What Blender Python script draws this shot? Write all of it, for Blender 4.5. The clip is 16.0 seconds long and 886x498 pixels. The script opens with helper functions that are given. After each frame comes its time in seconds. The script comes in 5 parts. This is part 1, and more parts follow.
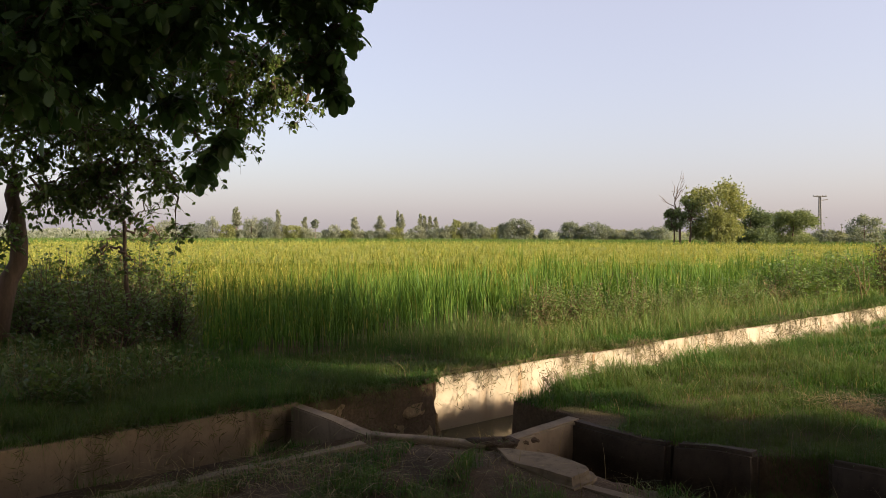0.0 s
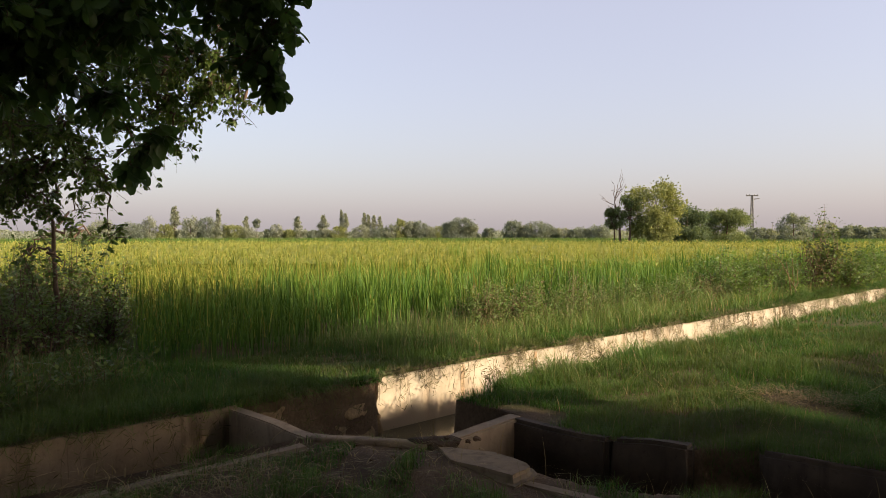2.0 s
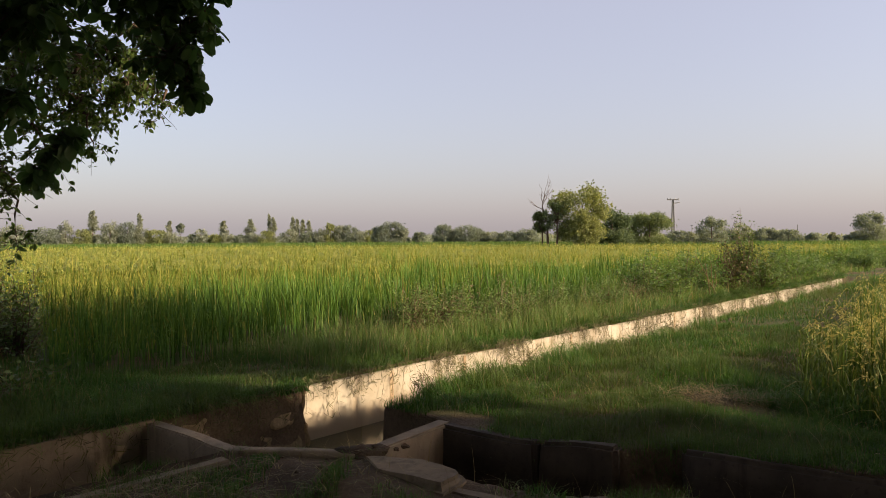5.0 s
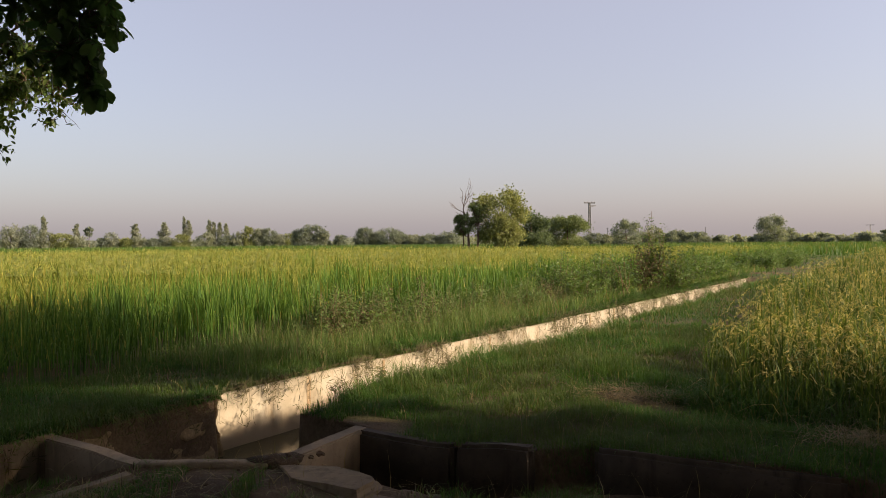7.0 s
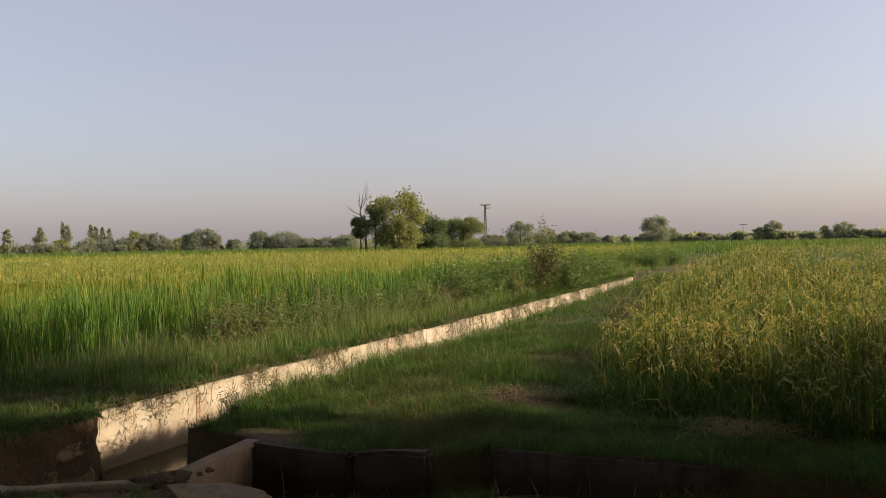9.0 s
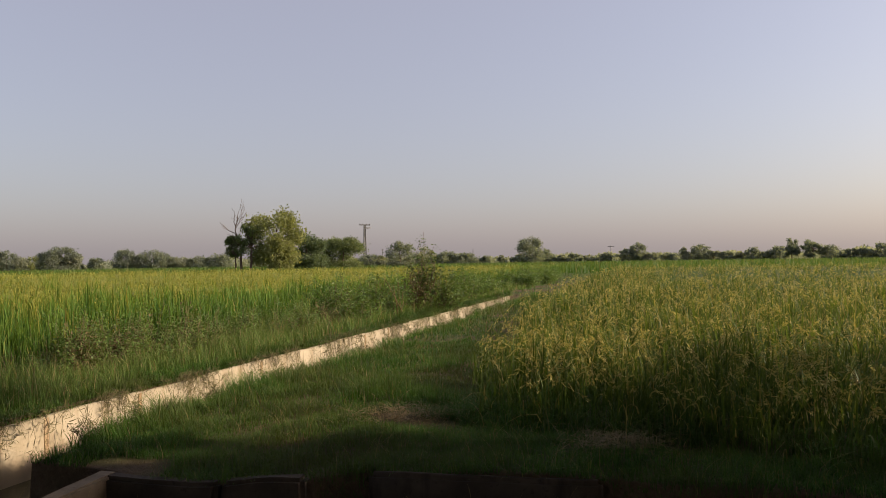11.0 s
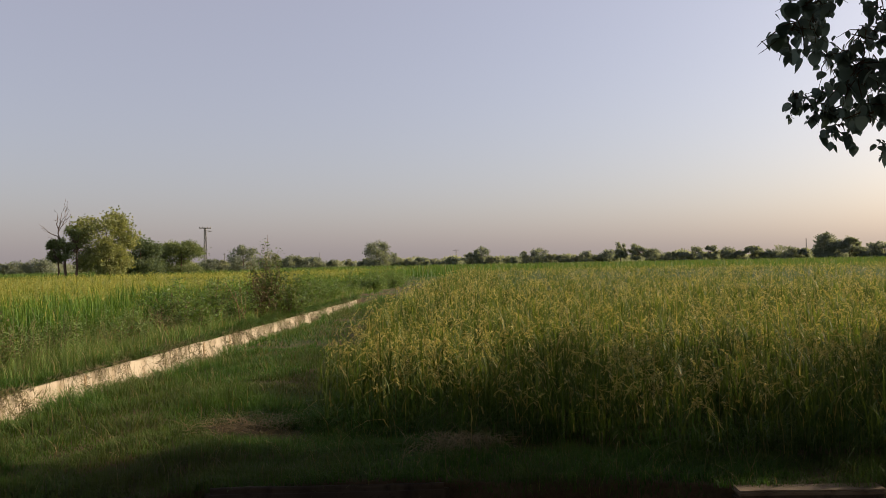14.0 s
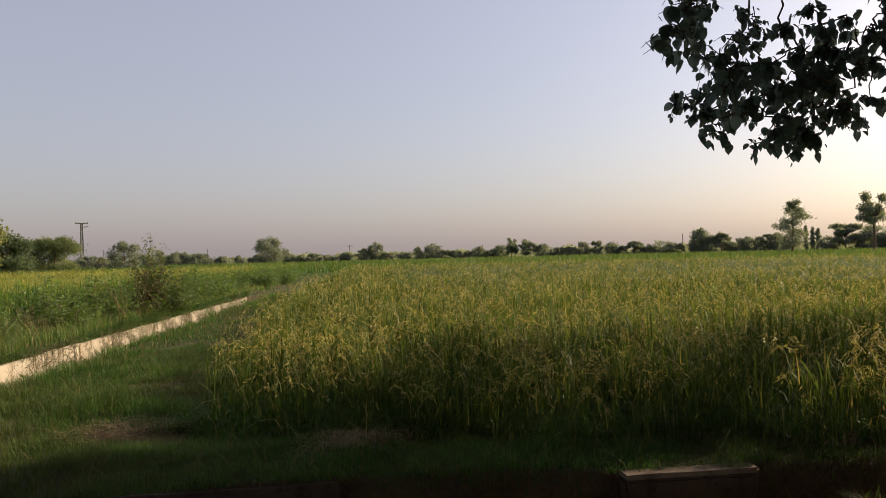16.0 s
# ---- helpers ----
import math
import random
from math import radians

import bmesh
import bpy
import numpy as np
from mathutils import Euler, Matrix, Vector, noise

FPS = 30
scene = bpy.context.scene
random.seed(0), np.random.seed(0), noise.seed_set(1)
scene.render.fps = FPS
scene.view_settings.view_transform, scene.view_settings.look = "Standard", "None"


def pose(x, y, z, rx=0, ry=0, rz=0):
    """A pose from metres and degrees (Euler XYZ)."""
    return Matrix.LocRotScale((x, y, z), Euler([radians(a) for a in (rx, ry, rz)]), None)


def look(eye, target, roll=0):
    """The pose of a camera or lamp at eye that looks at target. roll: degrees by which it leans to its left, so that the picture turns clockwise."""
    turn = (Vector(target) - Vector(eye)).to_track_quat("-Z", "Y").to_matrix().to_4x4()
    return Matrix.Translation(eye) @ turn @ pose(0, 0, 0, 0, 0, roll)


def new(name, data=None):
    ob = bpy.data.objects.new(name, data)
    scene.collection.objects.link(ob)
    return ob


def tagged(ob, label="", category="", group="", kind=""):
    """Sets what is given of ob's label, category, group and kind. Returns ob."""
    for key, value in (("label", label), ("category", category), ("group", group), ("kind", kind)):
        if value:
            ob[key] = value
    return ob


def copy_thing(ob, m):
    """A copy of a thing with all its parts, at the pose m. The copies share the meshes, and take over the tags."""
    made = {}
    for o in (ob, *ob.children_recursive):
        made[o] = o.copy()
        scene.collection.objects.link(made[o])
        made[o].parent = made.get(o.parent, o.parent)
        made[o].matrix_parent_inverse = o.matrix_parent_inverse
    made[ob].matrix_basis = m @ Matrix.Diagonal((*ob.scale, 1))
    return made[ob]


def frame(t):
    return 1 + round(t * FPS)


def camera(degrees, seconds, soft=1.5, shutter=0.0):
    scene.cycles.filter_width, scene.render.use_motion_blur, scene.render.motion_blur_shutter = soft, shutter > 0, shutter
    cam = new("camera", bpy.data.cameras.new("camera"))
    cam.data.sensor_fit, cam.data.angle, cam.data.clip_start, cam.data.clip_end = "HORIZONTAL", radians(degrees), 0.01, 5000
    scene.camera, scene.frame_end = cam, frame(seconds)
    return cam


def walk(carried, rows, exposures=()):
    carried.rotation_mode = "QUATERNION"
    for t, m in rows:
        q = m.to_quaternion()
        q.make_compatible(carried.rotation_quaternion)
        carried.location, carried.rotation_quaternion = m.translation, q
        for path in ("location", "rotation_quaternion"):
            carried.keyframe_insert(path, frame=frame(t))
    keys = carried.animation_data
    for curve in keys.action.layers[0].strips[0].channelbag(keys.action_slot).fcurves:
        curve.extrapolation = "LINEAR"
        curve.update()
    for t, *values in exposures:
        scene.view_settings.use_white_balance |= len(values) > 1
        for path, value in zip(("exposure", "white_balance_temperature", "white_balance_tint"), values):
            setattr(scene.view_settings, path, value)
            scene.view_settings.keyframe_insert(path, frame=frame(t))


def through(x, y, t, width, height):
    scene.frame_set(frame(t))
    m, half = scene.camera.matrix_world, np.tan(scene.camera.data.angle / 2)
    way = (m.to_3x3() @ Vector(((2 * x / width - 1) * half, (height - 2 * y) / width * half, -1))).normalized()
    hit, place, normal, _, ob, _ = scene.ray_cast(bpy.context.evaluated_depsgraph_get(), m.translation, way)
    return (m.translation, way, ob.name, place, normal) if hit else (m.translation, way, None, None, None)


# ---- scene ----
# The way of the camera: seconds, x, y, z, yaw, pitch, lean
cam = camera(61.84, 16.0, soft=0.7)
ROWS = [
    (0.0, 0.000, -0.000, 1.550, 0.00, -1.07, -0.21),
    (0.5, 0.006, 0.001, 1.547, -0.92, -1.14, -0.13),
    (1.0, 0.010, 0.010, 1.546, -1.74, -1.26, -0.19),
    (1.5, 0.019, 0.017, 1.545, -2.62, -1.42, -0.14),
    (2.0, 0.028, 0.027, 1.549, -4.31, -1.13, -0.01),
    (2.5, 0.032, 0.037, 1.550, -5.06, -0.81, -0.16),
    (3.0, 0.038, 0.040, 1.550, -5.91, -0.75, -0.14),
    (5.5, 0.077, 0.093, 1.558, -11.18, -0.77, 0.41),
    (6.0, 0.097, 0.090, 1.560, -12.91, -0.53, 0.62),
    (6.5, 0.104, 0.103, 1.560, -14.32, -0.55, 0.76),
    (7.0, 0.113, 0.111, 1.559, -15.74, -0.65, 0.46),
    (7.5, 0.122, 0.108, 1.565, -16.69, -0.47, 0.67),
    (8.0, 0.134, 0.130, 1.565, -18.38, -0.64, 0.88),
    (8.5, 0.146, 0.133, 1.570, -20.77, -0.75, 1.07),
    (9.0, 0.153, 0.142, 1.578, -23.65, -0.57, 1.08),
    (11.5, 0.254, 0.318, 1.524, -35.14, 0.74, 1.03),
    (12.0, 0.274, 0.330, 1.525, -37.25, 0.35, 1.19),
    (12.5, 0.276, 0.329, 1.524, -38.45, 0.10, 1.05),
    (13.0, 0.283, 0.335, 1.526, -39.63, 0.02, 1.10),
    (13.5, 0.312, 0.362, 1.522, -42.65, 0.86, 1.15),
    (14.0, 0.308, 0.369, 1.518, -44.73, 0.94, 1.16),
    (14.5, 0.313, 0.376, 1.516, -46.17, 0.52, 1.24),
    (15.0, 0.318, 0.386, 1.506, -47.86, 0.25, 1.23),
    (15.5, 0.322, 0.384, 1.503, -50.31, 0.27, 1.18),
    (16.0, 0.352, 0.415, 1.505, -52.93, 0.43, 1.43),
]
EXPOSURES = [(0.0, 1.14, 6700, 15), (5.5, 0.90, 6700, 15), (9.0, 0.72, 6700, 15), (12.5, 0.50, 6700, 15), (16.0, 0.56, 6700, 15)]
walk(cam, [(t, pose(x, y, z, 90 + pitch, lean, yaw)) for t, x, y, z, yaw, pitch, lean in ROWS], EXPOSURES)

# ---- light: a low evening sun through haze ----
SUN_AZ, SUN_EL = 115.0, 21.0
world = bpy.data.worlds.new("evening_sky")
scene.world = world
world.use_nodes = True
wn = world.node_tree
sky = wn.nodes.new("ShaderNodeTexSky")
sky.sky_type = "NISHITA"
sky.sun_disc = False
sky.sun_elevation, sky.sun_rotation = radians(SUN_EL), radians(SUN_AZ)
sky.air_density, sky.dust_density, sky.ozone_density, sky.altitude = 1.1, 3.2, 3.2, 0
haze = wn.nodes.new("ShaderNodeMix")
haze.data_type = "RGBA"
haze.inputs[0].default_value = 0.46
haze.inputs[7].default_value = (3.42, 3.10, 3.28, 1)
wn.links.new(sky.outputs[0], haze.inputs[6])
wn.links.new(haze.outputs[2], wn.nodes["Background"].inputs[0])
wn.nodes["Background"].inputs[1].default_value = 0.12
sun = new("sun", bpy.data.lights.new("sun", "SUN"))
sun.data.energy, sun.data.angle, sun.data.color = 5.0, radians(0.8), (1.0, 0.83, 0.60)
sx, sy = math.sin(radians(SUN_AZ)), math.cos(radians(SUN_AZ))
sun.matrix_world = look((sx * 50, sy * 50, 50 * math.tan(radians(SUN_EL))), (0, 0, 0))


# ---- materials ----
class Nodes:
    """A small helper round one node material."""

    def __init__(self, name):
        self.mat = bpy.data.materials.new(name)
        self.mat.use_nodes = True
        self.t = self.mat.node_tree
        self.bsdf = self.t.nodes["Principled BSDF"]
        self.out = self.t.nodes["Material Output"]

    def add(self, kind, **inputs):
        nd = self.t.nodes.new(kind)
        for k, v in inputs.items():
            nd.inputs[k.replace("_", " ")].default_value = v
        return nd

    def link(self, a, b):
        self.t.links.new(a, b)

    def noise(self, scale, detail=4.0, rough=0.55, stretch=None):
        nd = self.add("ShaderNodeTexNoise", Scale=scale, Detail=detail, Roughness=rough)
        co = self.add("ShaderNodeTexCoord")
        src = co.outputs["Object"]
        if stretch:
            mp = self.add("ShaderNodeMapping")
            mp.inputs["Scale"].default_value = stretch
            self.link(src, mp.inputs[0])
            src = mp.outputs[0]
        self.link(src, nd.inputs["Vector"])
        return nd.outputs[0]

    def ramp(self, fac, stops):
        nd = self.add("ShaderNodeValToRGB")
        el = nd.color_ramp.elements
        while len(el) < len(stops):
            el.new(0.5)
        for e, (p, c) in zip(el, stops):
            e.position, e.color = p, (*c, 1)
        self.link(fac, nd.inputs[0])
        return nd.outputs[0]

    def mix(self, fac, a, b, mode="MIX"):
        nd = self.add("ShaderNodeMix")
        nd.data_type, nd.blend_type = "RGBA", mode
        for sock, v in ((nd.inputs[0], fac), (nd.inputs[6], a), (nd.inputs[7], b)):
            if isinstance(v, (float, int)):
                sock.default_value = v
            elif isinstance(v, tuple):
                sock.default_value = (*v, 1)
            else:
                self.link(v, sock)
        return nd.outputs[2]

    def bump(self, height, strength, dist):
        nd = self.add("ShaderNodeBump", Strength=strength, Distance=dist)
        self.link(height, nd.inputs["Height"])
        self.link(nd.outputs[0], self.bsdf.inputs["Normal"])

    def finish(self, colour, rough=0.8, spec=0.3):
        if isinstance(colour, tuple):
            self.bsdf.inputs["Base Color"].default_value = (*colour, 1)
        else:
            self.link(colour, self.bsdf.inputs["Base Color"])
        self.bsdf.inputs["Roughness"].default_value = rough
        self.bsdf.inputs["Specular IOR Level"].default_value = spec
        return self.mat

    def leafy(self, colour, through_tint, amount, rough=0.55, spec=0.3):
        """A thin leaf: part of the light goes through it."""
        self.finish(colour, rough, spec)
        tr = self.add("ShaderNodeBsdfTranslucent")
        self.link(self.mix(1.0, colour, through_tint, "MULTIPLY"), tr.inputs[0])
        ms = self.add("ShaderNodeMixShader")
        ms.inputs[0].default_value = amount
        self.link(self.bsdf.outputs[0], ms.inputs[1])
        self.link(tr.outputs[0], ms.inputs[2])
        self.link(ms.outputs[0], self.out.inputs[0])
        return self.mat


def island(m):
    return m.add("ShaderNodeNewGeometry").outputs["Random Per Island"]


def attribute(m, name):
    nd = m.add("ShaderNodeAttribute")
    nd.attribute_name = name
    return nd.outputs["Fac"]


def blade_material(name, low, high, odd, share, patch=None, through=0.35):
    """Grass or crop: colour runs from a darker root to a lighter tip, varies blade by blade and in patches."""
    m = Nodes(name)
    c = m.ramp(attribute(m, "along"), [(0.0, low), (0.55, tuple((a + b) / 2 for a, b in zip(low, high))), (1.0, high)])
    c = m.mix(m.ramp(island(m), [(1 - share, (0, 0, 0)), (min(1.0, 1.02 - share * 0.6), (1, 1, 1))]), c, odd)
    if patch:
        c = m.mix(m.ramp(m.noise(0.55, 3.0), [(0.42, (0, 0, 0)), (0.66, (1, 1, 1))]), c, patch)
    v = m.ramp(m.noise(7.0, 2.0), [(0.3, (0.75, 0.75, 0.75)), (0.7, (1.2, 1.2, 1.2))])
    c = m.mix(1.0, c, v, "MULTIPLY")
    return m.leafy(c, (1.25, 1.15, 0.7), through, 0.6, 0.18)


def leaf_material(name, a, b, through=0.3, rough=0.45, tint=(1.3, 1.25, 0.6)):
    m = Nodes(name)
    c = m.ramp(island(m), [(0.0, a), (0.6, tuple((p + q) / 2 for p, q in zip(a, b))), (1.0, b)])
    c = m.mix(1.0, c, m.ramp(m.noise(1.1, 2.0), [(0.3, (0.8, 0.8, 0.8)), (0.7, (1.2, 1.2, 1.15))]), "MULTIPLY")
    return m.leafy(c, tint, through, rough, 0.22)


def bark_material(name, a, b):
    m = Nodes(name)
    nz = m.noise(9.0, 6.0, 0.7, (1, 1, 0.18))
    m.bump(nz, 0.7, 0.02)
    return m.finish(m.ramp(nz, [(0.3, a), (0.7, b)]), 0.9, 0.2)


def concrete_material(name, a, b, stain, tide=None):
    """tide: between which heights the old waterline stains the wall with silt."""
    m = Nodes(name)
    big = m.ramp(m.noise(1.6, 6.0, 0.65), [(0.35, a), (0.62, b)])
    streak = m.ramp(m.noise(3.0, 4.0, 0.6, (2.2, 2.2, 0.35)), [(0.52, (0, 0, 0)), (0.74, (1, 1, 1))])
    c = m.mix(streak, big, stain)
    spots = m.ramp(m.noise(26.0, 3.0, 0.6), [(0.60, (0, 0, 0)), (0.68, (1, 1, 1))])
    c = m.mix(m.mix(0.65, spots, (0, 0, 0)), c, tuple(v * 0.6 for v in stain))
    if tide:
        z = m.add("ShaderNodeSeparateXYZ")
        m.link(m.add("ShaderNodeTexCoord").outputs["Object"], z.inputs[0])
        wob = m.add("ShaderNodeMath")
        wob.operation = "MULTIPLY_ADD"
        m.link(m.noise(1.3, 4.0), wob.inputs[0])
        wob.inputs[1].default_value = 0.22
        m.link(z.outputs[2], wob.inputs[2])
        rng_map = m.add("ShaderNodeMapRange")
        m.link(wob.outputs[0], rng_map.inputs[0])
        rng_map.inputs[1].default_value, rng_map.inputs[2].default_value = tide[0] + 0.11, tide[1] + 0.11
        rng_map.inputs[3].default_value, rng_map.inputs[4].default_value = 0.85, 0.0
        c = m.mix(rng_map.outputs[0], c, (0.29, 0.21, 0.135))
    m.bump(m.noise(45.0, 6.0, 0.7), 0.45, 0.01)
    return m.finish(c, 0.9, 0.25)


def soil_material(name, a, b, c3):
    m = Nodes(name)
    c = m.ramp(m.noise(2.2, 6.0, 0.65), [(0.3, a), (0.55, b), (0.75, c3)])
    c = m.mix(1.0, c, m.ramp(m.noise(38.0, 4.0, 0.7), [(0.25, (0.65, 0.65, 0.65)), (0.75, (1.3, 1.3, 1.3))]), "MULTIPLY")
    m.bump(m.noise(22.0, 6.0, 0.75), 0.9, 0.04)
    return m.finish(c, 0.95, 0.15)


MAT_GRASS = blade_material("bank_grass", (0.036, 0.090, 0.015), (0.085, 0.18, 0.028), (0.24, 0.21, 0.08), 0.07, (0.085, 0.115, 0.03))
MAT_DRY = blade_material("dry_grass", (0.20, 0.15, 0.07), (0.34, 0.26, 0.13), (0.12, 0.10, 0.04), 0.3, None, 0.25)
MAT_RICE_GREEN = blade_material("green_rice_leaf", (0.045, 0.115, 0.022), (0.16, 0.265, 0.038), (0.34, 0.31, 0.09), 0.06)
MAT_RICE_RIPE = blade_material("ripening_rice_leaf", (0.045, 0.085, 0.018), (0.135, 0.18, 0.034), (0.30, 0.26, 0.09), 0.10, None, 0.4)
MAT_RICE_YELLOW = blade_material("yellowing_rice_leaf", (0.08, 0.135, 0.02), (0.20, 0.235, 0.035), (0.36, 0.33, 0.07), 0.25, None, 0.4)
MAT_EAR = blade_material("rice_ear", (0.24, 0.25, 0.055), (0.42, 0.38, 0.10), (0.22, 0.25, 0.055), 0.3, None, 0.3)
MAT_GOLD_EAR = blade_material("golden_rice_ear", (0.30, 0.27, 0.085), (0.48, 0.43, 0.16), (0.24, 0.25, 0.07), 0.30, None, 0.3)
MAT_FAR_CROP = blade_material("far_crop_leaf", (0.05, 0.11, 0.02), (0.09, 0.16, 0.03), (0.2, 0.2, 0.06), 0.2)
MAT_BROAD_LEAF = leaf_material("broad_dark_leaf", (0.055, 0.10, 0.036), (0.11, 0.175, 0.058), 0.45, 0.35, (1.1, 1.2, 0.85))
MAT_SMALL_LEAF = leaf_material("small_tree_leaf", (0.062, 0.105, 0.03), (0.135, 0.185, 0.055), 0.36)
# Colour lifted and blued to stand in for glare on leaves against the sky.
MAT_HEART_LEAF = leaf_material("heart_shaped_leaf", (0.115, 0.15, 0.13), (0.145, 0.185, 0.15), 0.7, 0.3, (1.05, 1.1, 1.15))
MAT_WEED_LEAF = leaf_material("weed_leaf", (0.085, 0.15, 0.04), (0.165, 0.235, 0.072), 0.38)
MAT_WEED_GRASS = blade_material("pale_weed_grass", (0.085, 0.155, 0.036), (0.18, 0.25, 0.075), (0.32, 0.27, 0.14), 0.14, None, 0.4)
MAT_DEAD_LEAF = leaf_material("withered_weed_leaf", (0.11, 0.085, 0.045), (0.19, 0.15, 0.08), 0.2, 0.9)
# The next two leaf colours are paled and greyed to carry distance haze.
MAT_HAZED_LEAF = leaf_material("hazed_tree_leaf", (0.225, 0.245, 0.215), (0.27, 0.29, 0.24), 0.5, 0.9)
MAT_HAZED_LEAF_DARK = leaf_material("hazed_dark_tree_leaf", (0.165, 0.19, 0.175), (0.20, 0.23, 0.20), 0.5, 0.9)
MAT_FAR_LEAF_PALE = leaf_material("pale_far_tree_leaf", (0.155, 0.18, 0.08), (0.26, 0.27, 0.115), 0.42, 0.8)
MAT_GROUP_DARK = leaf_material("dense_dark_tree_leaf", (0.085, 0.12, 0.07), (0.12, 0.155, 0.09), 0.4, 0.8)
MAT_GROUP_MID = leaf_material("green_tree_leaf", (0.125, 0.16, 0.085), (0.17, 0.205, 0.10), 0.45, 0.8)
MAT_WEED_STEM = bark_material("weed_stem", (0.10, 0.095, 0.045), (0.19, 0.17, 0.085))
MAT_BARK = bark_material("brown_bark", (0.07, 0.046, 0.03), (0.18, 0.12, 0.075))
MAT_TWIG = bark_material("dark_twig", (0.07, 0.05, 0.035), (0.15, 0.10, 0.07))
MAT_LINING = concrete_material("canal_plaster", (0.355, 0.30, 0.215), (0.44, 0.385, 0.295), (0.27, 0.205, 0.13), (-0.50, -0.30))
MAT_OLD_CONCRETE = concrete_material("worn_concrete", (0.19, 0.138, 0.092), (0.29, 0.215, 0.145), (0.17, 0.12, 0.08))
# Earth-stained concrete, darkened so that the ditch's deep shade is in its colour.
MAT_SHADED_CONCRETE = concrete_material("shaded_earth_stained_concrete", (0.045, 0.032, 0.023), (0.085, 0.06, 0.042), (0.03, 0.021, 0.015))
# Plaster darker than the sunlit wall's, with some of its shade in the colour.
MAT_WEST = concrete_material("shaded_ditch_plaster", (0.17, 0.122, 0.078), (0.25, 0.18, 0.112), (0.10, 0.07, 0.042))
MAT_STAINED = concrete_material("mud_stained_plaster", (0.12, 0.088, 0.06), (0.20, 0.152, 0.105), (0.075, 0.053, 0.035))
MAT_SOIL = soil_material("bank_soil", (0.06, 0.039, 0.023), (0.105, 0.068, 0.039), (0.16, 0.107, 0.06))


def earth_material():
    """Bare earth with patches of ochre mud plaster still clinging to it."""
    m = Nodes("plastered_earth")
    c = m.ramp(m.noise(2.2, 6.0, 0.65), [(0.3, (0.07, 0.046, 0.027)), (0.7, (0.15, 0.10, 0.057))])
    flake = m.ramp(attribute(m, "plaster"), [(0.35, (0, 0, 0)), (0.6, (1, 1, 1))])
    c = m.mix(flake, c, m.ramp(m.noise(6.0, 4.0), [(0.3, (0.22, 0.15, 0.083)), (0.7, (0.31, 0.215, 0.12))]))
    c = m.mix(1.0, c, m.ramp(m.noise(38.0, 4.0, 0.7), [(0.25, (0.65, 0.65, 0.65)), (0.75, (1.3, 1.3, 1.3))]), "MULTIPLY")
    m.bump(m.noise(22.0, 6.0, 0.75), 0.7, 0.03)
    return m.finish(c, 0.95, 0.15)


MAT_EARTH = earth_material()
MAT_JOINT = soil_material("rusty_joint", (0.30, 0.20, 0.12), (0.40, 0.29, 0.18), (0.48, 0.37, 0.25))
MAT_RUNNER = blade_material("grass_runner", (0.09, 0.075, 0.03), (0.13, 0.12, 0.045), (0.06, 0.05, 0.025), 0.3, None, 0.2)


def ground_material():
    m = Nodes("field_ground")
    soil = m.ramp(m.noise(1.7, 6.0, 0.65), [(0.3, (0.07, 0.046, 0.028)), (0.55, (0.125, 0.083, 0.05)), (0.75, (0.185, 0.125, 0.075))])
    green = m.ramp(m.noise(3.5, 5.0, 0.6), [(0.3, (0.035, 0.06, 0.016)), (0.7, (0.07, 0.11, 0.028))])
    c = m.mix(m.ramp(m.noise(0.5, 4.0), [(0.40, (1, 1, 1)), (0.62, (0, 0, 0))]), soil, green)
    c = m.mix(attribute(m, "field"), c, m.ramp(m.noise(0.05, 5.0, 0.6), [(0.3, (0.07, 0.12, 0.03)), (0.7, (0.12, 0.17, 0.04))]))
    c = m.mix(attribute(m, "bare"), c, soil)
    c = m.mix(1.0, c, m.ramp(m.noise(30.0, 4.0, 0.7), [(0.25, (0.7, 0.7, 0.7)), (0.75, (1.25, 1.25, 1.25))]), "MULTIPLY")
    m.bump(m.noise(18.0, 6.0, 0.75), 0.9, 0.05)
    return m.finish(c, 0.95, 0.15)


MAT_GROUND = ground_material()


def water_material():
    m = Nodes("silty_water")
    m.bump(m.noise(9.0, 3.0), 0.12, 0.01)
    return m.finish(m.ramp(m.noise(2.0, 4.0), [(0.3, (0.045, 0.042, 0.022)), (0.7, (0.075, 0.065, 0.035))]), 0.08, 0.5)


MAT_WATER = water_material()


def metal_material():
    m = Nodes("weathered_steel")
    m.bsdf.inputs["Metallic"].default_value = 0.6
    return m.finish(m.ramp(m.noise(3.0), [(0.3, (0.14, 0.14, 0.14)), (0.7, (0.22, 0.21, 0.2))]), 0.6, 0.4)


MAT_STEEL = metal_material()

# ---- the plan: u runs along the main canal, n across it, away from the eye ----
ANGLE = radians(40.6)
DU, DN = np.array((math.cos(ANGLE), math.sin(ANGLE))), np.array((-math.sin(ANGLE), math.cos(ANGLE)))
ORIGIN = np.array((-0.08, 8.04))
CANAL = Matrix.Translation((*ORIGIN, 0)) @ Matrix.Rotation(ANGLE, 4, "Z")
FAR_FACE, FAR_FACE_WEST, NEAR_FACE = 0.0, -0.22, -1.30
BED = -0.66


def to_world(u, n):
    return ORIGIN[0] + u * DU[0] + n * DN[0], ORIGIN[1] + u * DU[1] + n * DN[1]


def to_plan(x, y):
    rx, ry = x - ORIGIN[0], y - ORIGIN[1]
    return rx * DU[0] + ry * DU[1], rx * DN[0] + ry * DN[1]


